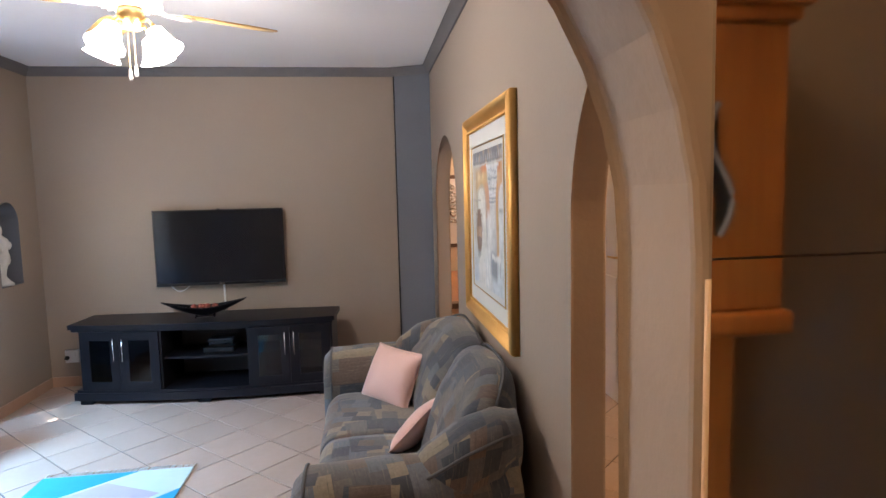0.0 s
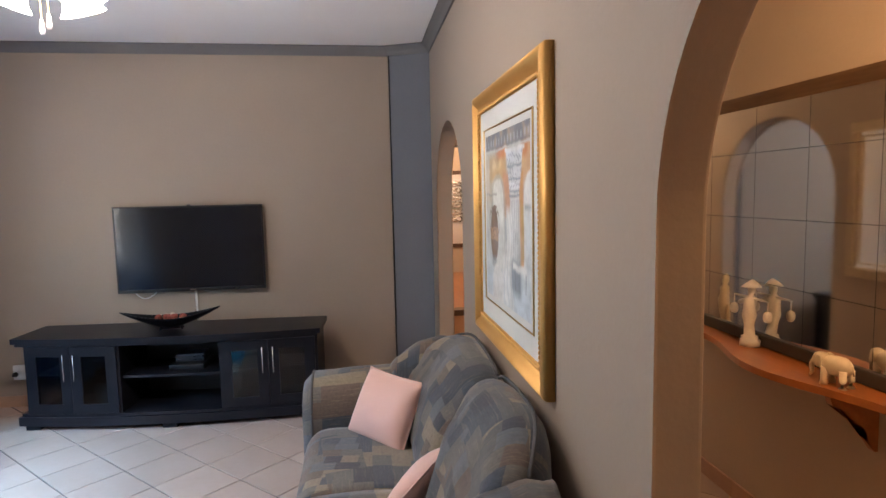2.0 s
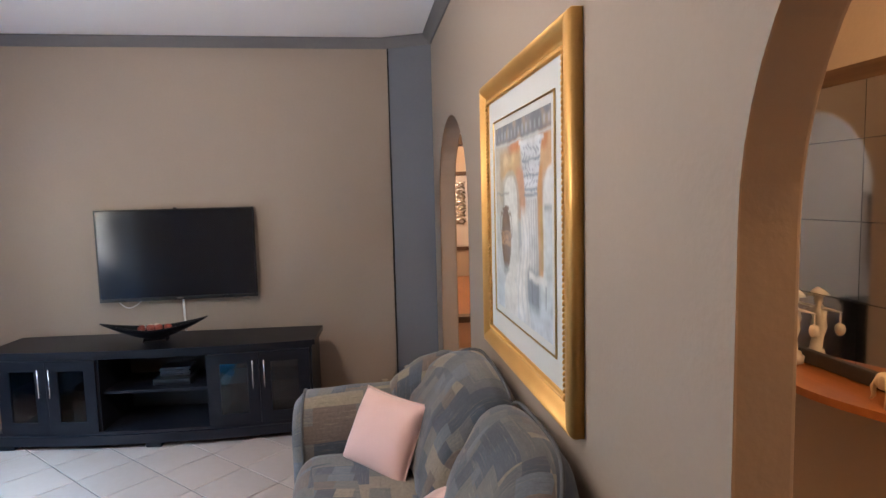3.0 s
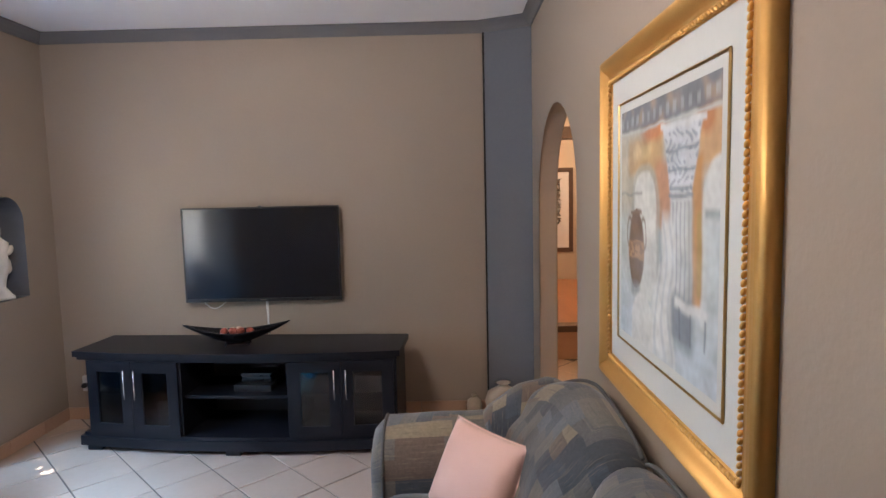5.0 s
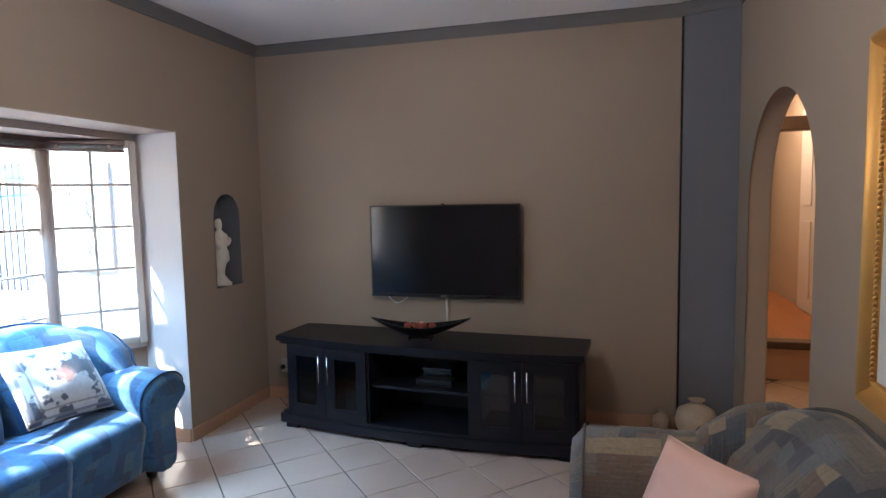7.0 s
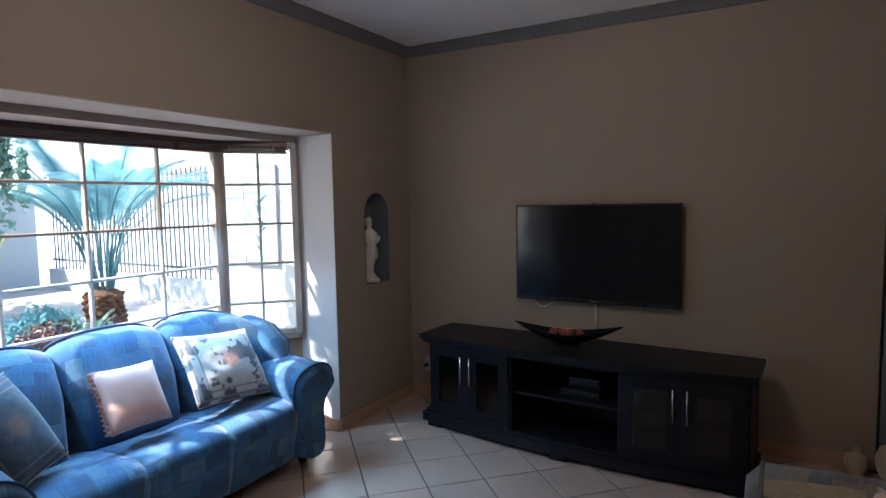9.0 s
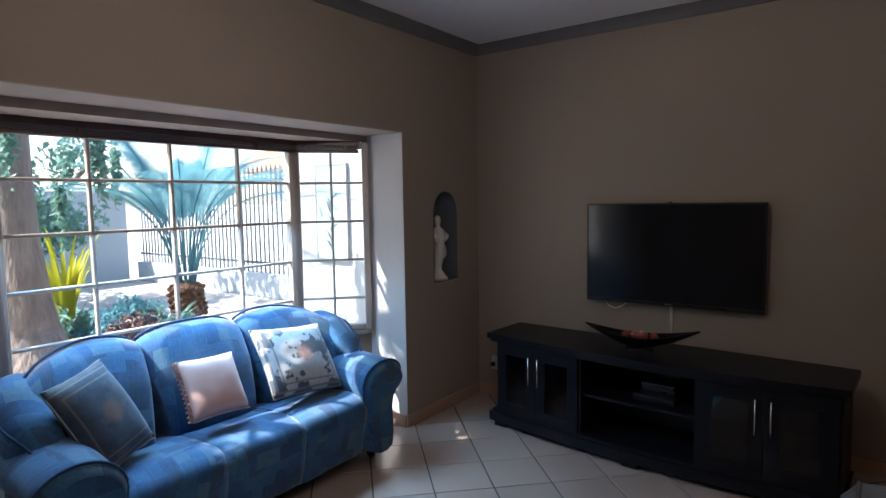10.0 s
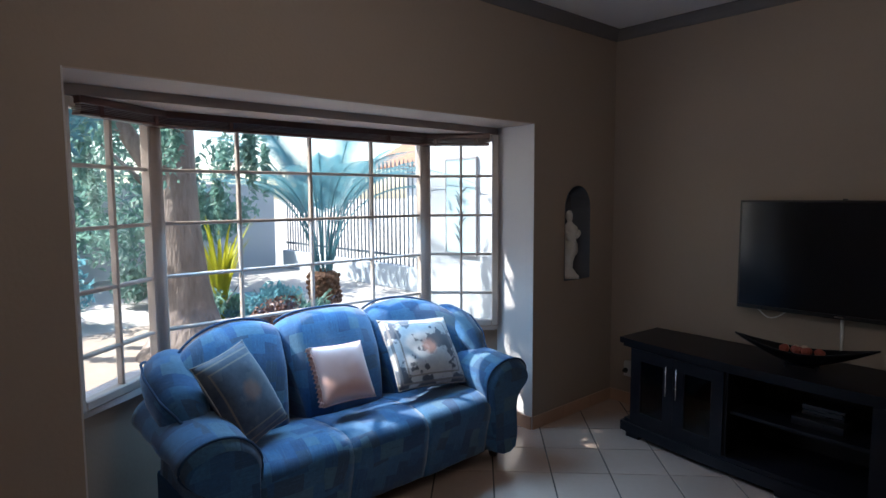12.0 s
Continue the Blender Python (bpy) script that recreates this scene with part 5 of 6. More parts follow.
MIRROR_FRAME = wood("bronzed_frame_wood", (0.13, 0.075, 0.035), (0.21, 0.125, 0.06), 0.4, 1)
GUN_FRAME = surf("gunmetal_rail", (0.045, 0.042, 0.042), (0.075, 0.070, 0.068), 10, 0.4, 0.3, bump=0.15)
wall_mirror()


def hall_shelf():
    s = thing("wall_shelf", "varnished orange wooden wall shelf with curved front on brackets", "shelf", pose(HALL_X, 0, 0))
    y0, y1 = 2.14, 3.90
    n = 40
    front = []
    for i in range(n + 1):
        t = i / n
        y = y0 + (y1 - y0) * t
        c = abs(2 * t - 1)
        d = 0.215 + 0.065 * math.cos(math.pi * min(c / 0.62, 1)) * (1 if c < 0.62 else 1)
        if c > 0.90:
            d *= 1 - 0.9 * ((c - 0.90) / 0.10) ** 2
        front.append((-d, y))
    b = plate([(0, y0)] + front + [(0, y1)], 0.815, 0.843)
    part("board", b, SHELF_WOOD, s)
    for y in (2.26, 2.72):
        out = [(0, 0.815), (-0.20, 0.815), (-0.19, 0.785), (-0.14, 0.755), (-0.10, 0.715), (-0.055, 0.69), (-0.04, 0.64), (-0.012, 0.60), (0, 0.60)]
        part("bracket", prism(out, y - 0.014, y + 0.014), SHELF_WOOD, s)


hall_shelf()
FZ = 0.843
figure("figurine", "ivory standing figurine on the hall shelf", [(0.034, 0), (0.036, 0.012), (0.022, 0.03), (0.026, 0.09), (0.03, 0.14), (0.02, 0.17), (0.026, 0.20), (0.012, 0.215), (0.018, 0.235), (0.016, 0.26), (0.003, 0.272)],
       pose(2.0, 3.70, FZ), IVORY, 0.008, 5, 0.8, [((0.02, 0.06, 0.02), pose(-0.02, 0.02, 0.18, 40, 0, 0)), ((0.02, 0.02, 0.12), pose(-0.025, 0.045, 0.10)), ((0.02, 0.02, 0.12), pose(0.0, -0.03, 0.06))])
figure("figurine", "white porcelain water-carrier figurine with wide hat and two pails", [(0.042, 0), (0.044, 0.03), (0.036, 0.034), (0.036, 0.045), (0.024, 0.05), (0.022, 0.10), (0.032, 0.14), (0.026, 0.18), (0.030, 0.215), (0.012, 0.235), (0.018, 0.25), (0.016, 0.27), (0.045, 0.272), (0.022, 0.292), (0.003, 0.305)],
       pose(2.035, 3.295, FZ), PLASTER_WHITE, 0.006, 2, 0.9,
       [((0.012, 0.24, 0.012), pose(0, 0, 0.222)), ((0.035, 0.035, 0.05), pose(0, 0.115, 0.155)), ((0.035, 0.035, 0.05), pose(0, -0.115, 0.155)), ((0.006, 0.006, 0.06), pose(0, 0.115, 0.195)), ((0.006, 0.006, 0.06), pose(0, -0.115, 0.195)), ((0.02, 0.08, 0.02), pose(0, 0.05, 0.20, -20, 0, 0))])


def elephant():
    b = puff((0.075, 0.125, 0.085), 0.9, 0.85, 24, 14, 0.05, 2, pose(0, 0, 0.085))
    puff((0.06, 0.065, 0.07), 0.9, 0.9, 18, 10, 0.05, 3, pose(0, 0.075, 0.095), b)
    tube([(0, 0.10, 0.095), (0, 0.118, 0.065), (0, 0.115, 0.03), (0, 0.125, 0.015)], [0.014, 0.011, 0.008, 0.005], 8, b)
    for x in (-0.024, 0.024):
        for y in (-0.042, 0.042):
            tube([(x, y, 0.0), (x, y, 0.03), (x, y * 0.95, 0.075)], [0.017, 0.014, 0.016], 10, b)
        puff((0.012, 0.04, 0.055), 0.9, 0.9, 12, 8, 0.05, 4, pose(x * 1.45, 0.062, 0.098, 0, 0, 15 if x > 0 else -15), b)
    tube([(0, -0.062, 0.10), (0, -0.07, 0.06)], 0.003, 6, b)
    turned(b, pose(1.985, 2.74, FZ, 0, 0, 12) @ Matrix.Scale(0.85, 4))
    tagged(link("elephant_figurine", b, IVORY, smooth=True), "small carved ivory-coloured elephant on the hall shelf", "figurine")


elephant()


def hall_picture():
    p = thing("hall_mirror", "silver-gilt framed mirror hanging opposite the hall shelf", "mirror", pose(XH, 3.70, 1.47, 0, 0, 90))
    w, hh = 0.325, 0.45
    fr = box(-w, w, -0.028, 0, hh - 0.06, hh, 0.006)
    box(-w, w, -0.028, 0, -hh, -hh + 0.06, 0.006, bm=fr)
    box(-w, -w + 0.06, -0.028, 0, -hh + 0.06, hh - 0.06, 0.006, bm=fr)
    box(w - 0.06, w, -0.028, 0, -hh + 0.06, hh - 0.06, 0.006, bm=fr)
    part("outer_frame", fr, SILVER_GILT, p)
    part("mat_board", box(-w + 0.06, w - 0.06, -0.012, 0, -hh + 0.06, hh - 0.06), MIRROR, p)
    ib = bmesh.new()
    for s in (-1, 1):
        tube([(s * (w - 0.085), -0.014, -hh + 0.085), (s * (w - 0.085), -0.014, hh - 0.085)], 0.006, 6, ib)
        tube([(-w + 0.085, -0.014, s * (hh - 0.085)), (w - 0.085, -0.014, s * (hh - 0.085))], 0.006, 6, ib)
    part("inner_bead", ib, SILVER_GILT, p)


SILVER_GILT = surf("silver_gilt", (0.34, 0.26, 0.17), (0.46, 0.37, 0.26), 14, 0.35, 0.6, bump=0.2)
hall_picture()


def panel_door(name, m, w, label):
    d = tagged(new(name), label, "door", kind="structure")
    d.matrix_world = m
    part("leaf", box(0.0, w, -0.04, -0.002, 0.005, 2.02, 0.003), DOOR_WHITE, d)
    for z0, z1 in ((0.15, 0.95), (1.10, 1.90)):
        for x0, x1 in ((0.10, w / 2 - 0.05), (w / 2 + 0.05, w - 0.10)):
            part("raised_panel", box(x0, x1, -0.050, -0.040, z0, z1, 0.006), DOOR_WHITE, d)
    part("architrave", box(-0.075, -0.004, -0.03, 0, 0, 2.10, 0.005), DOOR_WHITE, d)
    part("architrave", box(w + 0.004, w + 0.075, -0.03, 0, 0, 2.10, 0.005), DOOR_WHITE, d)
    part("architrave", box(-0.004, w + 0.004, -0.03, 0, 2.03, 2.10, 0.005), DOOR_WHITE, d)
    hb = box(0.045, 0.075, -0.046, -0.040, 0.98, 1.16, 0.004)
    tube([(0.06, -0.045, 1.10), (0.06, -0.085, 1.10), (0.16, -0.088, 1.10)], 0.008, 8, hb)
    part("door_handle", hb, BRASS, d, "brass lever handle")


# the door's local x runs along +y of the hall, its face towards the hall
HALL_DOOR = Matrix(((0, 1, 0, HALL_X), (1, 0, 0, 4.265), (0, 0, 1, 0), (0, 0, 0, 1)))
panel_door("door_hall", HALL_DOOR, 0.80, "closed white panelled hall door with brass lever")
panel_door("door_far_room", Matrix(((0, 1, 0, 2.13), (1, 0, 0, 7.9), (0, 0, 1, 0.30), (0, 0, 0, 1))), 0.80, "closed white panelled door in the room beyond")
sw = thing("light_switch", "white light switch beside the hall door", "switch", pose(HALL_X, 4.06, 1.33))
part("plate", box(-0.009, 0, -0.036, 0.036, -0.06, 0.06, 0.003), WHITE_PLASTIC, sw)
part("rocker", box(-0.014, -0.009, -0.012, 0.012, -0.02, 0.02, 0.002), WHITE_PLASTIC, sw)
# step up to the room beyond, with dark timber nosing, and the timber lintel
structure("step", box(0.985, 2.13, 6.98, 10.05, 0, 0.262), SKIRT, "tiled step up to the room beyond the hall", "step")
structure("step_nosing", box(0.985, 2.13, 6.95, 7.10, 0.262, 0.325, 0.008, 2), DARK_WOOD, "dark timber nosing on the step", "step")
structure("raised_floor", box(0.985, 2.13, 7.10, 10.05, 0.262, 0.30), SHELF_WOOD, "warm timber floor of the room beyond", "floor")
structure("lintel", box(0.985, 2.13, 6.95, 7.09, 2.035, 2.145, 0.006), DARK_WOOD, "dark timber beam across the passage", "beam")
fm = thing("framed_mirror", "dark wood framed picture with silver ornament on the far wall", "picture", pose(1.78, 10.05, 1.30))
fr = box(-0.30, 0.30, -0.03, 0, 0.54, 0.60, 0.004)
box(-0.30, 0.30, -0.03, 0, -0.60, -0.54, 0.004, bm=fr)
box(-0.30, -0.24, -0.03, 0, -0.54, 0.54, 0.004, bm=fr)
box(0.24, 0.30, -0.03, 0, -0.54, 0.54, 0.004, bm=fr)
part("outer_frame", fr, DARK_WOOD, fm)
part("sheet", box(-0.24, 0.24, -0.012, -0.001, -0.54, 0.54), REVEAL, fm)
rnd = random.Random(3)
for k in range(6):
    part("ornament", tube([(0.12 * math.sin(a * 2 + k), -0.03, 0.40 - 0.11 * k + 0.05 * math.cos(a * 3)) for a in [i * 0.5 for i in range(13)]], 0.012, 6), CHROME, fm, "silver metal scroll", True)
# fixtures out of view; those at y 6.1 and 8.6 belong to the added lamps
for ly, lx in ((1.85, 1.56), (6.1, 1.56), (8.6, 1.56), (0.48, -0.05)):
    tagged(link("ceiling_lamp", lathe([(0.10, HC - 0.001), (0.115, HC - 0.02), (0.11, HC - 0.06), (0.07, HC - 0.09), (0.01, HC - 0.10)], 24, at=(lx, ly, 0)), WARM_GLOW, smooth=True), "unseen round glass ceiling lamp, lit warm", "lamp", "warm ceiling lamps").visible_shadow = False

# ---- dining side: mirror tiles on the arch wall, tall cabinet ----
dm = thing("mirror_panel", "mirror tiles fixed to the dining side of the arch wall", "mirror", pose(0, 0.815, 0))
for i in range(4):
    for k in range(7):
        x0 = 0.609 + 0.33 * i if i else 0.600
        part("mirror_tile", box(x0 + 0.001, 0.609 + 0.33 * (i + 1) - 0.001, -0.006, -0.001, 0.20 + 0.33 * k + 0.0012, 0.20 + 0.33 * (k + 1) - 0.0012), MIRROR, dm)
part("screw", lathe([(0.006, 0), (0.006, 0.002), (0.003, 0.004)], 10), CHROME, dm, smooth=True).matrix_local = pose(0.6095, -0.007, 1.80, 90, 0, 0)
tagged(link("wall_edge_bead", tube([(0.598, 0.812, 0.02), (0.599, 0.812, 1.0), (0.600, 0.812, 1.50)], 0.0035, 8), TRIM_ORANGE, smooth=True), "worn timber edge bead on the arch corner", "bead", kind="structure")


def tall_cabinet():
    c = thing("tall_cabinet", "tall varnished pine cabinet with moulded capital and ledge", "cabinet", pose(0.80, 0.0, 0))
    part("plinth", box(-0.23, 0.23, 0.0, 0.30, 0, 0.12, 0.01, 2), ORANGE_WOOD, c)
    part("lower_case", box(-0.194, 0.194, 0.01, 0.27, 0.12, 1.31, 0.006), ORANGE_WOOD, c)
    part("ledge", box(-0.27, 0.27, 0.0, 0.335, 1.31, 1.355, 0.012, 3), ORANGE_WOOD, c)
    part("upper_case", box(-0.256, 0.256, 0.0, 0.32, 1.355, 1.885, 0.006), ORANGE_WOOD, c)
    cap = bmesh.new()
    for z0, z1, w in ((1.885, 1.91, 0.27), (1.91, 1.94, 0.285), (1.94, 1.975, 0.305)):
        box(-w, w, 0.0, 0.32 + w - 0.256, z0, z1, 0.006, 2, bm=cap)
    part("capital", cap, ORANGE_WOOD, c)
    wave = [(0.118 + 0.024 * math.sin(t * 6.0), 1.50 + 0.24 * t) for t in [i / 12 for i in range(13)]]
    ins = wave + [(x - 0.036 * math.sin(math.pi * (k + 0.5) / 13) - 0.004, z) for k, (x, z) in reversed(list(enumerate(wave)))]
    part("scroll_inlay", prism(ins, 0.321, 0.326), TVPLASTIC, c, "black scroll-shaped inlay")
    part("scroll_edge", tube([(x, 0.325, z) for x, z in wave], 0.006, 6), CASE_W, c)


tall_cabinet()
structure("wall_dining_side", box(0.45, 4.25, -0.20, -0.02, 0, HC), WALL, "taupe plaster wall behind the tall cabinet", "wall")
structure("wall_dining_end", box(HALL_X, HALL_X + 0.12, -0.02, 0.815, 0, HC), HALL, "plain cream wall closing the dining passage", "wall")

# ---- garden ----
GZ = -0.12
ground = structure("ground", plate([(-400, -400), (XL - WT - 0.001, -400), (XL - WT - 0.001, 400), (-400, 400)], GZ - 0.3, GZ), SAND, "sunlit sandy paving and ground of the garden", "ground")


def bed(points, label):
    b = plate(points, GZ + 0.0005, GZ + 0.05)
    structure("flower_bed", b, SOIL, label, "flower bed")


def ring(cx, cy, rx, ry, n=22, seed=1):
    return [(cx + rx * math.cos(a) * (1 + 0.12 * noise.noise(Vector((math.cos(a) * 2, math.sin(a) * 2, seed)))), cy + ry * math.sin(a) * (1 + 0.12 * noise.noise(Vector((math.sin(a) * 2, math.cos(a) * 2, seed))))) for a in [2 * math.pi * i / n for i in range(n)]]


bed(ring(-6.6, 4.2, 1.5, 1.9, seed=2), "mulched flower bed round the tree")
bed(ring(-4.6, 1.7, 0.9, 1.3, seed=5), "mulched flower bed below the side window")
BZ = GZ + 0.05


def leaf_cloud(rnd, blobs, count, size, bm=None):
    """Many small bent leaves scattered through rounded clumps, thinning towards the rim."""
    b = bmesh.new() if bm is None else bm
    for (c, r) in blobs:
        for _ in range(count):
            d = Vector((rnd.gauss(0, 1), rnd.gauss(0, 1), rnd.gauss(0, 1))).normalized() * rnd.random() ** 0.45
            p = Vector(c) + Vector((d.x * r[0], d.y * r[1], d.z * r[2]))
            q = Euler((rnd.uniform(-1.2, 1.2), rnd.uniform(-1.2, 1.2), rnd.uniform(0, 6.28))).to_matrix()
            s = size * rnd.uniform(0.6, 1.3)
            vs = [b.verts.new(p + q @ Vector(k) * s) for k in ((-1, 0, 0), (0, 0.42, 0.12), (1, 0, -0.1), (0, -0.42, 0.12))]
            b.faces.new((vs[0], vs[1], vs[2]))
            b.faces.new((vs[0], vs[2], vs[3]))
    return b


def tree(name, label, base, trunk, limbs, blobs, count, size, leaf, seed):
    rnd = random.Random(seed)
    t = thing(name, label, "tree", pose(*base))
    pts_, radii = trunk
    b = tube(pts_, radii, 18)
    for v in b.verts:
        v.co += Vector((v.co.x, v.co.y, 0)).normalized() * 0.05 * noise.noise(Vector((v.co.x * 6, v.co.y * 6, v.co.z * 1.5)))
    part("trunk", b, BARK, t, smooth=True)
    for lp, lr in limbs:
        part("limb", tube(lp, lr, 10), BARK, t, smooth=True)
    part("crown", leaf_cloud(rnd, blobs, count, size), leaf, t)
    return t


# old tree with hanging twigs, plus unseen boughs added to shade the bay
rt = random.Random(21)
hang = []
for k in range(36):
    x, y, z = rt.uniform(-1.9, 0.9), rt.uniform(-1.9, 1.3), rt.uniform(1.2, 3.2)
    hang.append(((x, y, z), (0.07, 0.07, 0.50)))
tree("old_tree", "old garden tree with thick brown trunk, hanging foliage and added unseen shading boughs", (-6.35, 3.85, BZ),
     ([(0.05, 0, 0), (0.03, 0, 0.15), (0.0, 0, 0.5), (-0.10, 0.0, 1.3), (-0.2, 0.05, 2.3), (-0.25, 0.1, 3.6)], [0.52, 0.38, 0.26, 0.19, 0.17, 0.12]),
     [([(-0.2, 0.05, 2.2), (0.5, -0.6, 3.1), (1.0, -1.2, 3.6)], [0.12, 0.09, 0.05]), ([(-0.2, 0.05, 2.5), (-0.9, 0.4, 3.3), (-1.5, 0.6, 3.8)], [0.12, 0.08, 0.04]),
      ([(-0.12, 0, 1.5), (-0.5, -0.5, 2.5), (-0.8, -1.0, 3.4)], [0.11, 0.08, 0.05]), ([(-0.2, 0.05, 3.0), (0.9, -1.0, 3.5), (1.8, -2.2, 3.6)], [0.08, 0.06, 0.02]), ([(0.5, -0.6, 3.1), (1.4, -0.9, 3.55), (2.3, -0.95, 3.66)], [0.07, 0.05, 0.02])],
     # clumps at x 1.2 to 2.6 are unseen, added to cut indoor sun
     hang + [((x, y, 3.67 + dz), (0.28, 0.28, 0.16)) for x, y in ((2.06, -1.20), (2.40, -0.85), (2.62, -0.55), (2.25, -1.05)) for dz in (-0.08, 0.0, 0.08)] + [((-0.9, -1.2, 3.9), (1.3, 1.2, 0.6)), ((-0.6, 0.2, 4.2), (1.6, 1.4, 0.8)), ] + [((1.2 + 0.25 * (k % 3), -3.25 + 0.3 * (k // 3), 3.6), (0.4, 0.4, 0.35)) for k in range(3)], 120, 0.055, LEAF, 4)
# spreading tree at the back of the garden
rg = random.Random(31)
tree("garden_tree", "pale green spreading tree at the back of the garden", (-10.9, 5.3, GZ),
     ([(0, 0, 0), (0.02, 0, 0.6), (-0.05, 0.05, 1.4), (0.0, 0.1, 2.4), (0.05, 0.1, 3.3)], [0.20, 0.15, 0.12, 0.09, 0.04]),
     [([(-0.05, 0.05, 1.3), (0.3, 0.7, 2.0), (0.4, 1.2, 2.6)], [0.08, 0.05, 0.02]), ([(-0.05, 0.05, 1.2), (0.3, -0.7, 1.9), (0.4, -1.3, 2.5)], [0.08, 0.05, 0.02])],
     [((rg.uniform(-0.4, 0.8), rg.uniform(-1.7, 1.4), rg.uniform(0.9, 3.6)), (0.50, 0.55, 0.38)) for k in range(26)], 170, 0.075, LEAF, 17)
# leafy tree close to the side window, with an unseen bough added to shade it
tree("leafy_tree", "dense blue-green leafy tree beside the bay, with an added unseen shading bough", (-5.9, 1.55, BZ),
     ([(0, 0, 0), (0, 0, 0.8), (0.05, 0.05, 1.7), (0.05, 0.05, 2.6)], [0.12, 0.09, 0.07, 0.04]),
     # first limb and last clump are out of view, added to block the sun
     [([(0.05, 0.05, 2.3), (0.9, -0.3, 2.85), (1.9, -0.4, 3.05)], [0.05, 0.035, 0.015]), ([(0, 0, 1.0), (0.35, 0.3, 1.7), (0.6, 0.5, 2.3)], [0.05, 0.04, 0.02]), ([(0, 0, 1.1), (-0.4, 0.3, 1.8)], [0.05, 0.02])],
     [((0.0, 0.0, 2.2), (0.9, 0.9, 0.8)), ((0.5, 0.5, 1.7), (0.7, 0.6, 0.55)), ((0.95, 0.75, 2.35), (0.6, 0.6, 0.6)), ((-0.5, 0.5, 2.7), (0.8, 0.8, 0.6)), ((0.6, -0.2, 2.8), (0.9, 0.9, 0.6)), ((1.7, -0.5, 3.1), (0.5, 0.6, 0.40))], 1500, 0.06, LEAF_BLUE, 9)


def cycad():
    c = thing("cycad", "large cycad palm with arching blue-green fronds on a scaly trunk", "palm", pose(-7.0, 5.85, GZ))
    b = bmesh.new()
    rnd = random.Random(2)
    for k in range(120):
        z = 0.02 + 0.62 * (k / 120)
        a = k * 2.4
        r = 0.185 + 0.02 * math.sin(k)
        turned_m = pose(r * math.cos(a), r * math.sin(a), z, 0, 0, math.degrees(a)) @ pose(0, 0, 0, 0, -35, 0)
        puff((0.09, 0.07, 0.06), 0.8, 0.8, 8, 5, m=turned_m, bm=b)
    lathe([(0.20, 0), (0.195, 0.3), (0.19, 0.62), (0.08, 0.70)], 14, b)
    part("trunk", b, PALM_BARK, c)
    for k in range(26):
        a = k * 2.39996 + rnd.uniform(-0.1, 0.1)
        spread = 0.12 + 0.88 * (k / 26)
        length = rnd.uniform(2.5, 3.2)
        n = 30
        pts_ = []
        for i in range(n + 1):
            t = i / n
            out = length * (0.16 * t + spread * 0.78 * t ** 2.3)
            up = length * (0.98 * t - (0.28 + 0.42 * spread) * t ** 2.4)
            pts_.append(Vector((0.10 * math.cos(a) + out * math.cos(a), 0.10 * math.sin(a) + out * math.sin(a), 0.66 + up)))
        f = tube(pts_, [0.011 * (1 - 0.7 * i / n) for i in range(n + 1)], 5)
        side = Vector((-math.sin(a), math.cos(a), 0))
        for i in range(11 * 3, n * 3):
            t = i / (n * 3)
            q = pts_[min(int(t * n), n - 1)].lerp(pts_[min(int(t * n) + 1, n)], t * n - int(t * n))
            d = (pts_[min(int(t * n) + 1, n)] - pts_[int(t * n)]).normalized()
            ll = 0.33 * math.sin(math.pi * min(1, (t - 0.38) / 0.66 + 0.12)) + 0.03
            for s in (-1, 1):
                tip = q + (side * s * 0.86 + d * 0.45 + Vector((0, 0, -0.12))) * ll
                w = d * 0.0105
                f.faces.new([f.verts.new(p) for p in (q - w, q + w, tip)])
        part("frond", f, LEAF_BLUE, c)


cycad()


def shrub(label, at, r, count, size, leaf, seed):
    s = thing("shrub", label, "shrub", pose(*at), "garden shrubs")
    rnd = random.Random(seed)
    st = bmesh.new()
    for k in range(6):
        a = k * 1.05
        tube([(0, 0, 0), (0.3 * r * math.cos(a), 0.3 * r * math.sin(a), r * 0.5), (0.6 * r * math.cos(a), 0.6 * r * math.sin(a), r * 0.95)], [0.012, 0.009, 0.004], 5, st)
    part("stems", st, BARK, s)
    blobs = [((rnd.uniform(-0.6, 0.6) * r, rnd.uniform(-0.6, 0.6) * r, rnd.uniform(0.35, 0.8) * r), (r * 0.45, r * 0.45, r * 0.38)) for _ in range(6)]
    part("foliage", leaf_cloud(rnd, blobs, count, size), leaf, s)


shrub("reddish low shrub beside the tree", (-6.3, 4.85, BZ), 0.42, 160, 0.04, LEAF_RED, 1)
shrub("green spiky low shrub in the bed", (-6.7, 5.2, GZ), 0.42, 150, 0.06, LEAF, 2)
shrub("blue-green low shrub in the bed", (-7.3, 5.3, GZ), 0.48, 150, 0.05, LEAF_BLUE, 3)
shrub("bright blue-green leafy plant in the bed", (-6.75, 5.05, GZ), 0.50, 150, 0.055, LEAF_BLUE, 7)
shrub("bright green leafy plant beside the basin", (-7.6, 4.55, GZ), 0.55, 150, 0.055, LEAF, 8)
shrub("green shrub at the back of the garden", (-9.5, 4.6, GZ), 0.8, 220, 0.07, LEAF, 4)
shrub("green shrub at the back of the garden", (-9.0, 2.6, GZ), 1.0, 260, 0.07, LEAF_BLUE, 5)
shrub("low green plant below the side window", (-4.9, 1.9, BZ), 0.35, 110, 0.05, LEAF, 6)


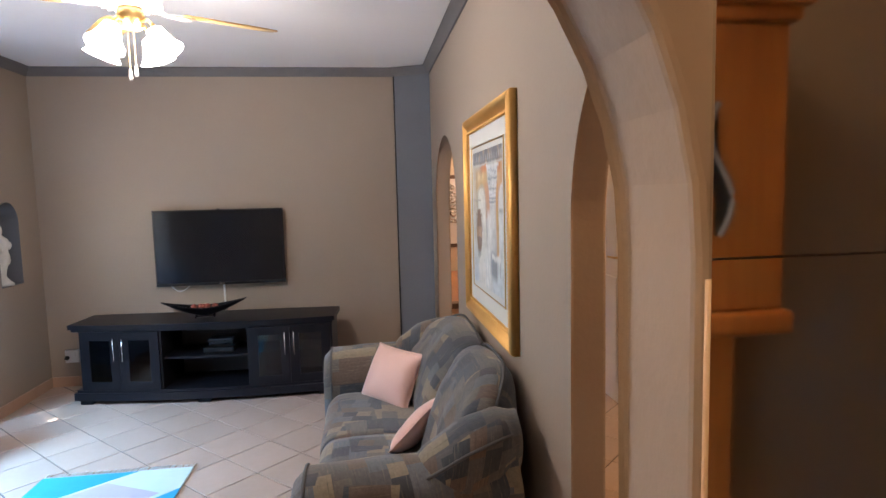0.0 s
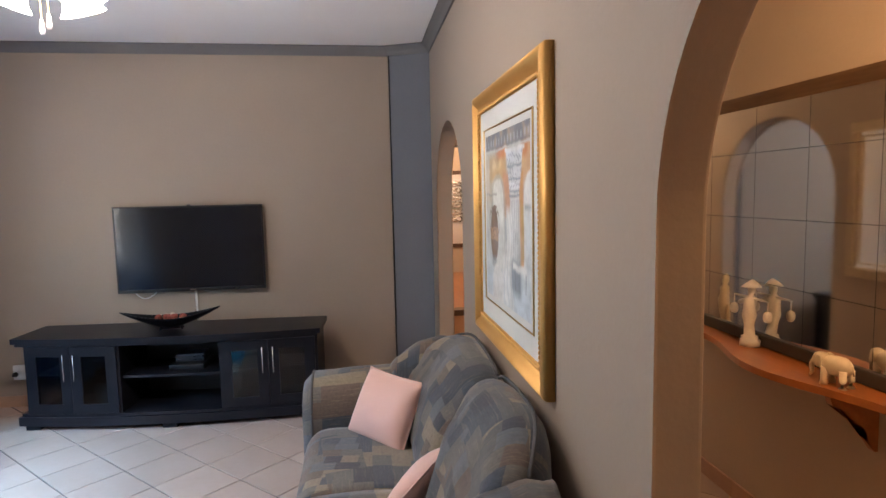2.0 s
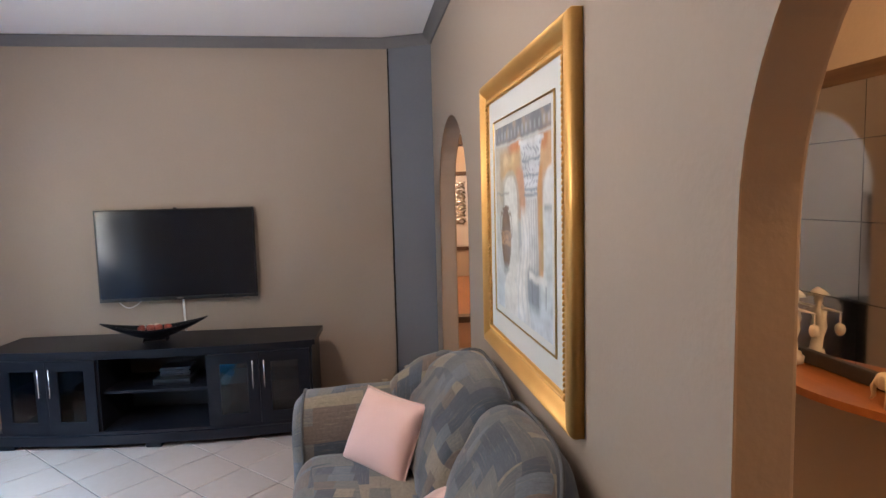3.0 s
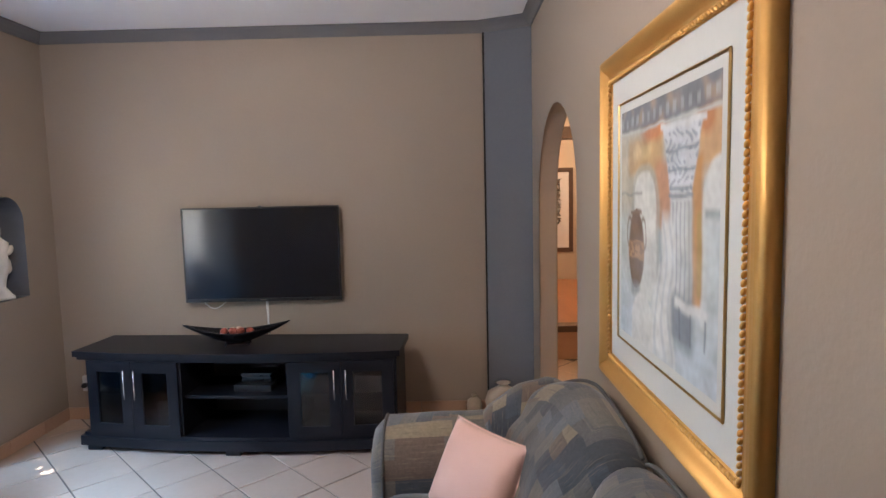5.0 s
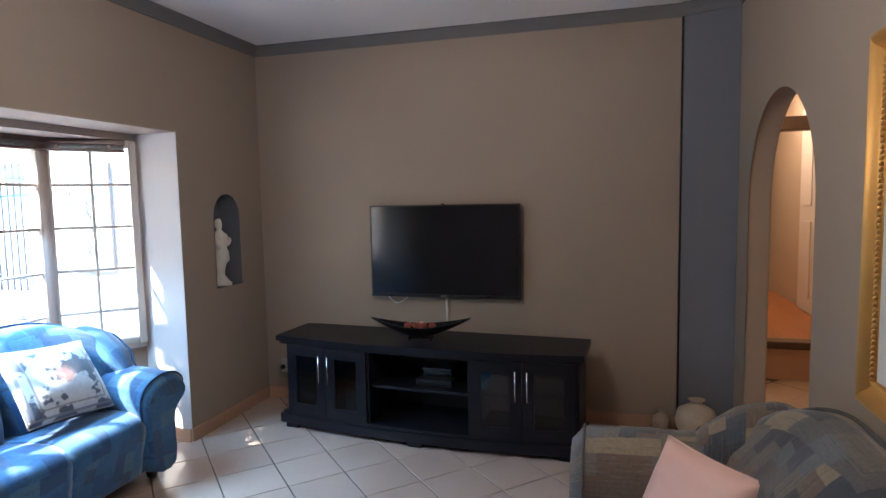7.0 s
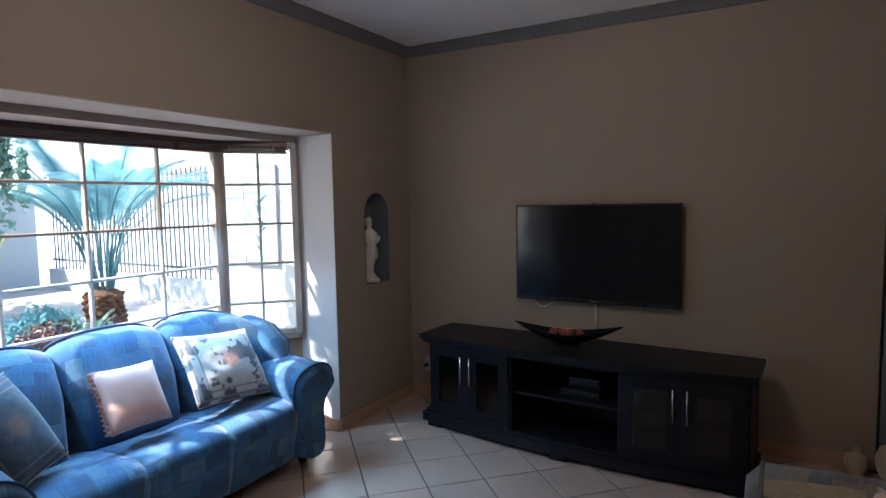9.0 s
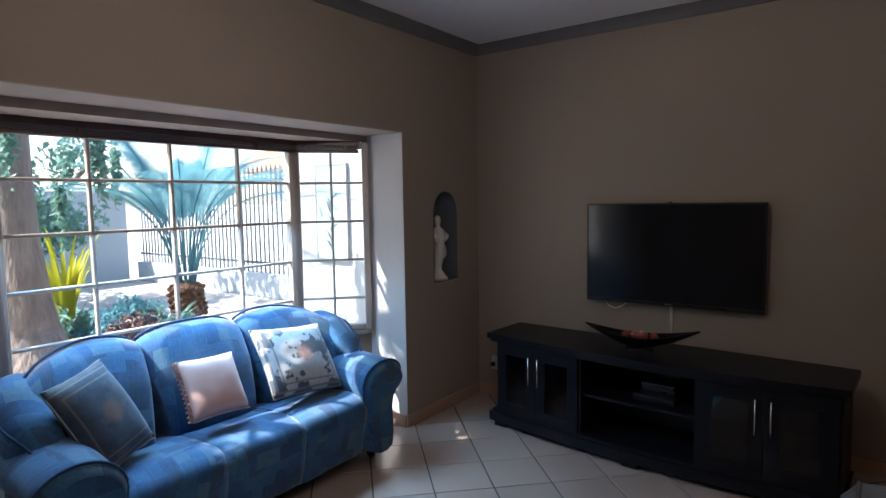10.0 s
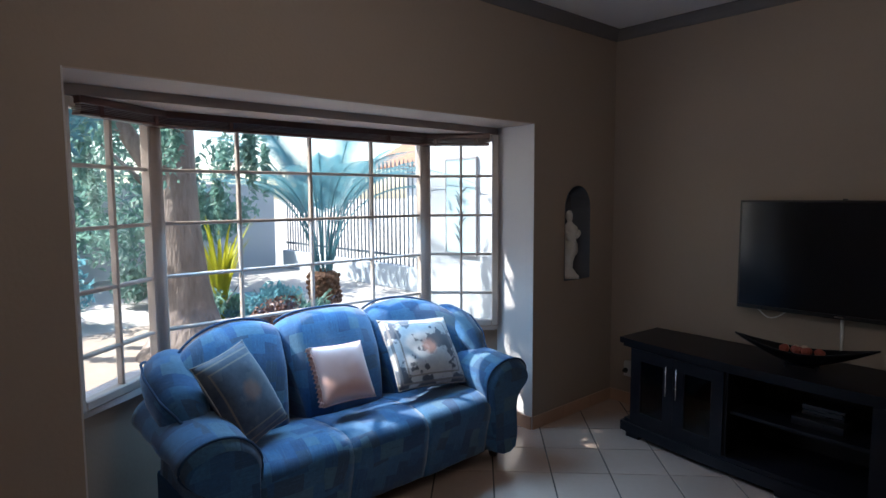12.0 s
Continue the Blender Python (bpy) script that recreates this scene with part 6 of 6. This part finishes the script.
def strap_plant(label, at, n, length, leaf, seed, upright=0.9):
    s = thing("strap_leaf_plant", label, "plant", pose(*at), "strap-leaved garden plants")
    rnd = random.Random(seed)
    for k in range(n):
        a = rnd.uniform(0, 6.28)
        ln = length * rnd.uniform(0.6, 1.1)
        b = bmesh.new()
        prev = None
        for i in range(7):
            t = i / 6
            p = Vector((math.cos(a) * ln * (1 - upright) * 1.6 * t ** 1.3, math.sin(a) * ln * (1 - upright) * 1.6 * t ** 1.3, ln * (t - 0.25 * t ** 3)))
            w = Vector((-math.sin(a), math.cos(a), 0.0)) * (0.035 * (1 - t ** 2) + 0.002)
            row = (b.verts.new(p - w), b.verts.new(p + Vector((0, 0, -0.006))), b.verts.new(p + w))
            if prev:
                b.faces.new((prev[0], prev[1], row[1], row[0]))
                b.faces.new((prev[1], prev[2], row[2], row[1]))
            prev = row
        part("leaf", b, leaf, s)


strap_plant("tall yellow-green strap-leaved plant in the sun", (-7.7, 4.72, GZ), 40, 1.75, LEAF_YELLOW, 1, 0.84)
strap_plant("small yellow-green strap-leaved plant", (-3.95, 2.45, GZ), 11, 0.42, LEAF_YELLOW, 2, 0.62)
strap_plant("green strap-leaved plant in the bed", (-4.5, 1.9, BZ), 14, 0.55, LEAF, 3, 0.6)
strap_plant("green strap-leaved plant among the shrubs", (-6.55, 5.35, GZ), 18, 0.6, LEAF, 5, 0.6)
strap_plant("green strap-leaved plant by the cycad", (-6.75, 5.45, GZ), 16, 0.5, LEAF, 4, 0.6)


# wing of the house, with a pale blue panel
def house_wing():
    w = thing("house_wing", "white plastered wing of the house with pale blue panel", "house", pose(0, 0, 0))
    part("wall", box(-5.45, XL - WT - 0.01, 6.2, 6.4, GZ, 2.7), HOUSE_WHITE, w)
    part("roof", box(-5.8, XL - WT - 0.01, 5.85, 6.6, 2.7, 2.85, 0.01), ROOF, w)
    p = part("panel", box(-4.88, -4.42, 6.170, 6.199, 0.93, 1.93, 0.004), PALE_BLUE, w, "pale blue decorative panel")
    rim = box(-4.89, -4.88, 6.165, 6.199, 0.91, 1.95)
    box(-4.42, -4.41, 6.165, 6.199, 0.91, 1.95, bm=rim)
    box(-4.88, -4.42, 6.165, 6.199, 1.93, 1.95, bm=rim)
    box(-4.88, -4.42, 6.165, 6.199, 0.91, 0.93, bm=rim)
    part("panel_frame", rim, CASE_W, p)
    rnd = random.Random(4)
    for k in range(16):
        x, z = -4.65 + rnd.uniform(-0.12, 0.12), 1.08 + 0.035 * k
        part("painted_leaf", tube([(-4.65, 6.168, z - 0.05), ((x - 4.65) / 2, 6.167, z), (x, 6.168, z + 0.03)], [0.003, 0.008, 0.002], 5), FENCE_PAINT, p)


house_wing()


def fence():
    f = thing("iron_fence", "iron palisade fence on a low white wall, haze put into its blue-grey", "fence", pose(0, 8.3, GZ))
    part("base_wall", box(-13.0, -5.2, -0.1, 0.1, 0, 0.42, 0.01), HOUSE_WHITE, f)
    for z in (0.60, 2.05):
        part("rail", box(-13.0, -5.2, -0.018, 0.018, z - 0.02, z + 0.02), FENCE_PAINT, f)
    bar = None
    for k in range(62):
        x = -12.9 + k * 0.125
        b = box(-0.011, 0.011, -0.011, 0.011, 0.421, 2.22)
        lathe([(0.022, 2.22), (0.016, 2.26), (0.002, 2.33)], 6, b)
        if bar is None:
            bar = part("picket", b, FENCE_PAINT, f)
            bar.location = (x, 0, 0)
        else:
            b.free()
            o = new("picket", bar.data)
            o.parent = f
            o.location = (x, 0, 0)


fence()
nh = thing("neighbour_house", "pale neighbouring house with tiled roof behind the fence", "house", pose(-10.5, 13.5, GZ))
part("wall", box(-4.5, 5.5, 0, 5, 0, 2.6), HOUSE_WHITE, nh)
part("roof", turned(prism([(-0.6, 2.6), (5.6, 2.6), (2.5, 4.3)], -5.0, 6.0), pose(0, 0, 0, 0, 0, 90) @ pose(-0.0, 0, 0)), ROOF, nh)
part("window", box(0.5, 1.9, -0.03, 0.0, 1.0, 2.0, 0.004), IRON, nh)
gw = thing("garden_wall", "long white garden wall behind the shrubs", "garden wall", pose(-13.5, 0, GZ))
part("wall", box(-0.12, 0.12, -14, 8.2, 0, 1.9), HOUSE_WHITE, gw)
part("coping", box(-0.16, 0.16, -14, 8.2, 1.9, 1.97, 0.01), HOUSE_WHITE, gw)
pond = thing("garden_basin", "shallow blue round garden basin", "basin", pose(-8.3, 5.1, GZ))
part("bowl", lathe([(0.50, 0), (0.55, 0.10), (0.58, 0.22), (0.52, 0.22), (0.46, 0.12), (0.02, 0.10)], 26), WATER_BLUE, pond, smooth=True)
rb = random.Random(12)
hedge = bmesh.new()
leaf_cloud(rb, [((-12.2 + rb.uniform(-0.8, 0.6), -8 + 0.3 * k, GZ + rb.uniform(0.5, 3.6)), (0.9, 0.9, 0.9)) for k in range(46)], 240, 0.12, hedge)
tagged(link("far_hedge", hedge, LEAF), "dense far hedge of mixed greenery", "hedge", kind="stuff")

# ---- floor tiles ----
PITCH, TURN_T = 0.324, radians(45)
OFF = (0.6975, 0.457)
tb = bmesh.new()
h = PITCH / 2 - 0.0038
for z, k in ((-0.006, h), (-0.0015, h), (0.0, h - 0.002)):
    for sx, sy in ((-1, -1), (1, -1), (1, 1), (-1, 1)):
        tb.verts.new((sx * k, sy * k, z))
tb.verts.ensure_lookup_table()
for r in range(2):
    for i in range(4):
        tb.faces.new([tb.verts[j] for j in (r * 4 + i, r * 4 + (i + 1) % 4, r * 4 + 4 + (i + 1) % 4, r * 4 + 4 + i)])
tb.faces.new([tb.verts[j] for j in (8, 9, 10, 11)])
tile_mesh = bpy.data.meshes.new("floor_tile")
tb.to_mesh(tile_mesh)
tb.free()
tile_mesh.materials.append(TILE)
cs, sn = math.cos(TURN_T), math.sin(TURN_T)
rest = bmesh.new()
for i in range(-40, 60):
    for j in range(-40, 60):
        u, v = (i + OFF[0]) * PITCH, (j + OFF[1]) * PITCH
        x, y = u * cs - v * sn, u * sn + v * cs
        near = XL - 0.2 < x < 0.86 and 2.6 < y < 5.75
        hall = 0.8 < x < 2.2 and 1.2 < y < 6.9
        if near or hall:
            t_ob = new("floor_tile", tile_mesh)
            t_ob.parent = floor
            t_ob.matrix_world = pose(x, y, 0, 0, 0, 45)
        elif -3.2 < x < 4.2 and -3.3 < y < 7.0:
            rest.faces.new([rest.verts.new((x + (a * cs - b_ * sn) * h, y + (a * sn + b_ * cs) * h, -0.0005)) for a, b_ in ((-1, -1), (1, -1), (1, 1), (-1, 1))])
rf = link("floor_tile_rest", rest, TILE, floor)
tagged(rf, kind="stuff")
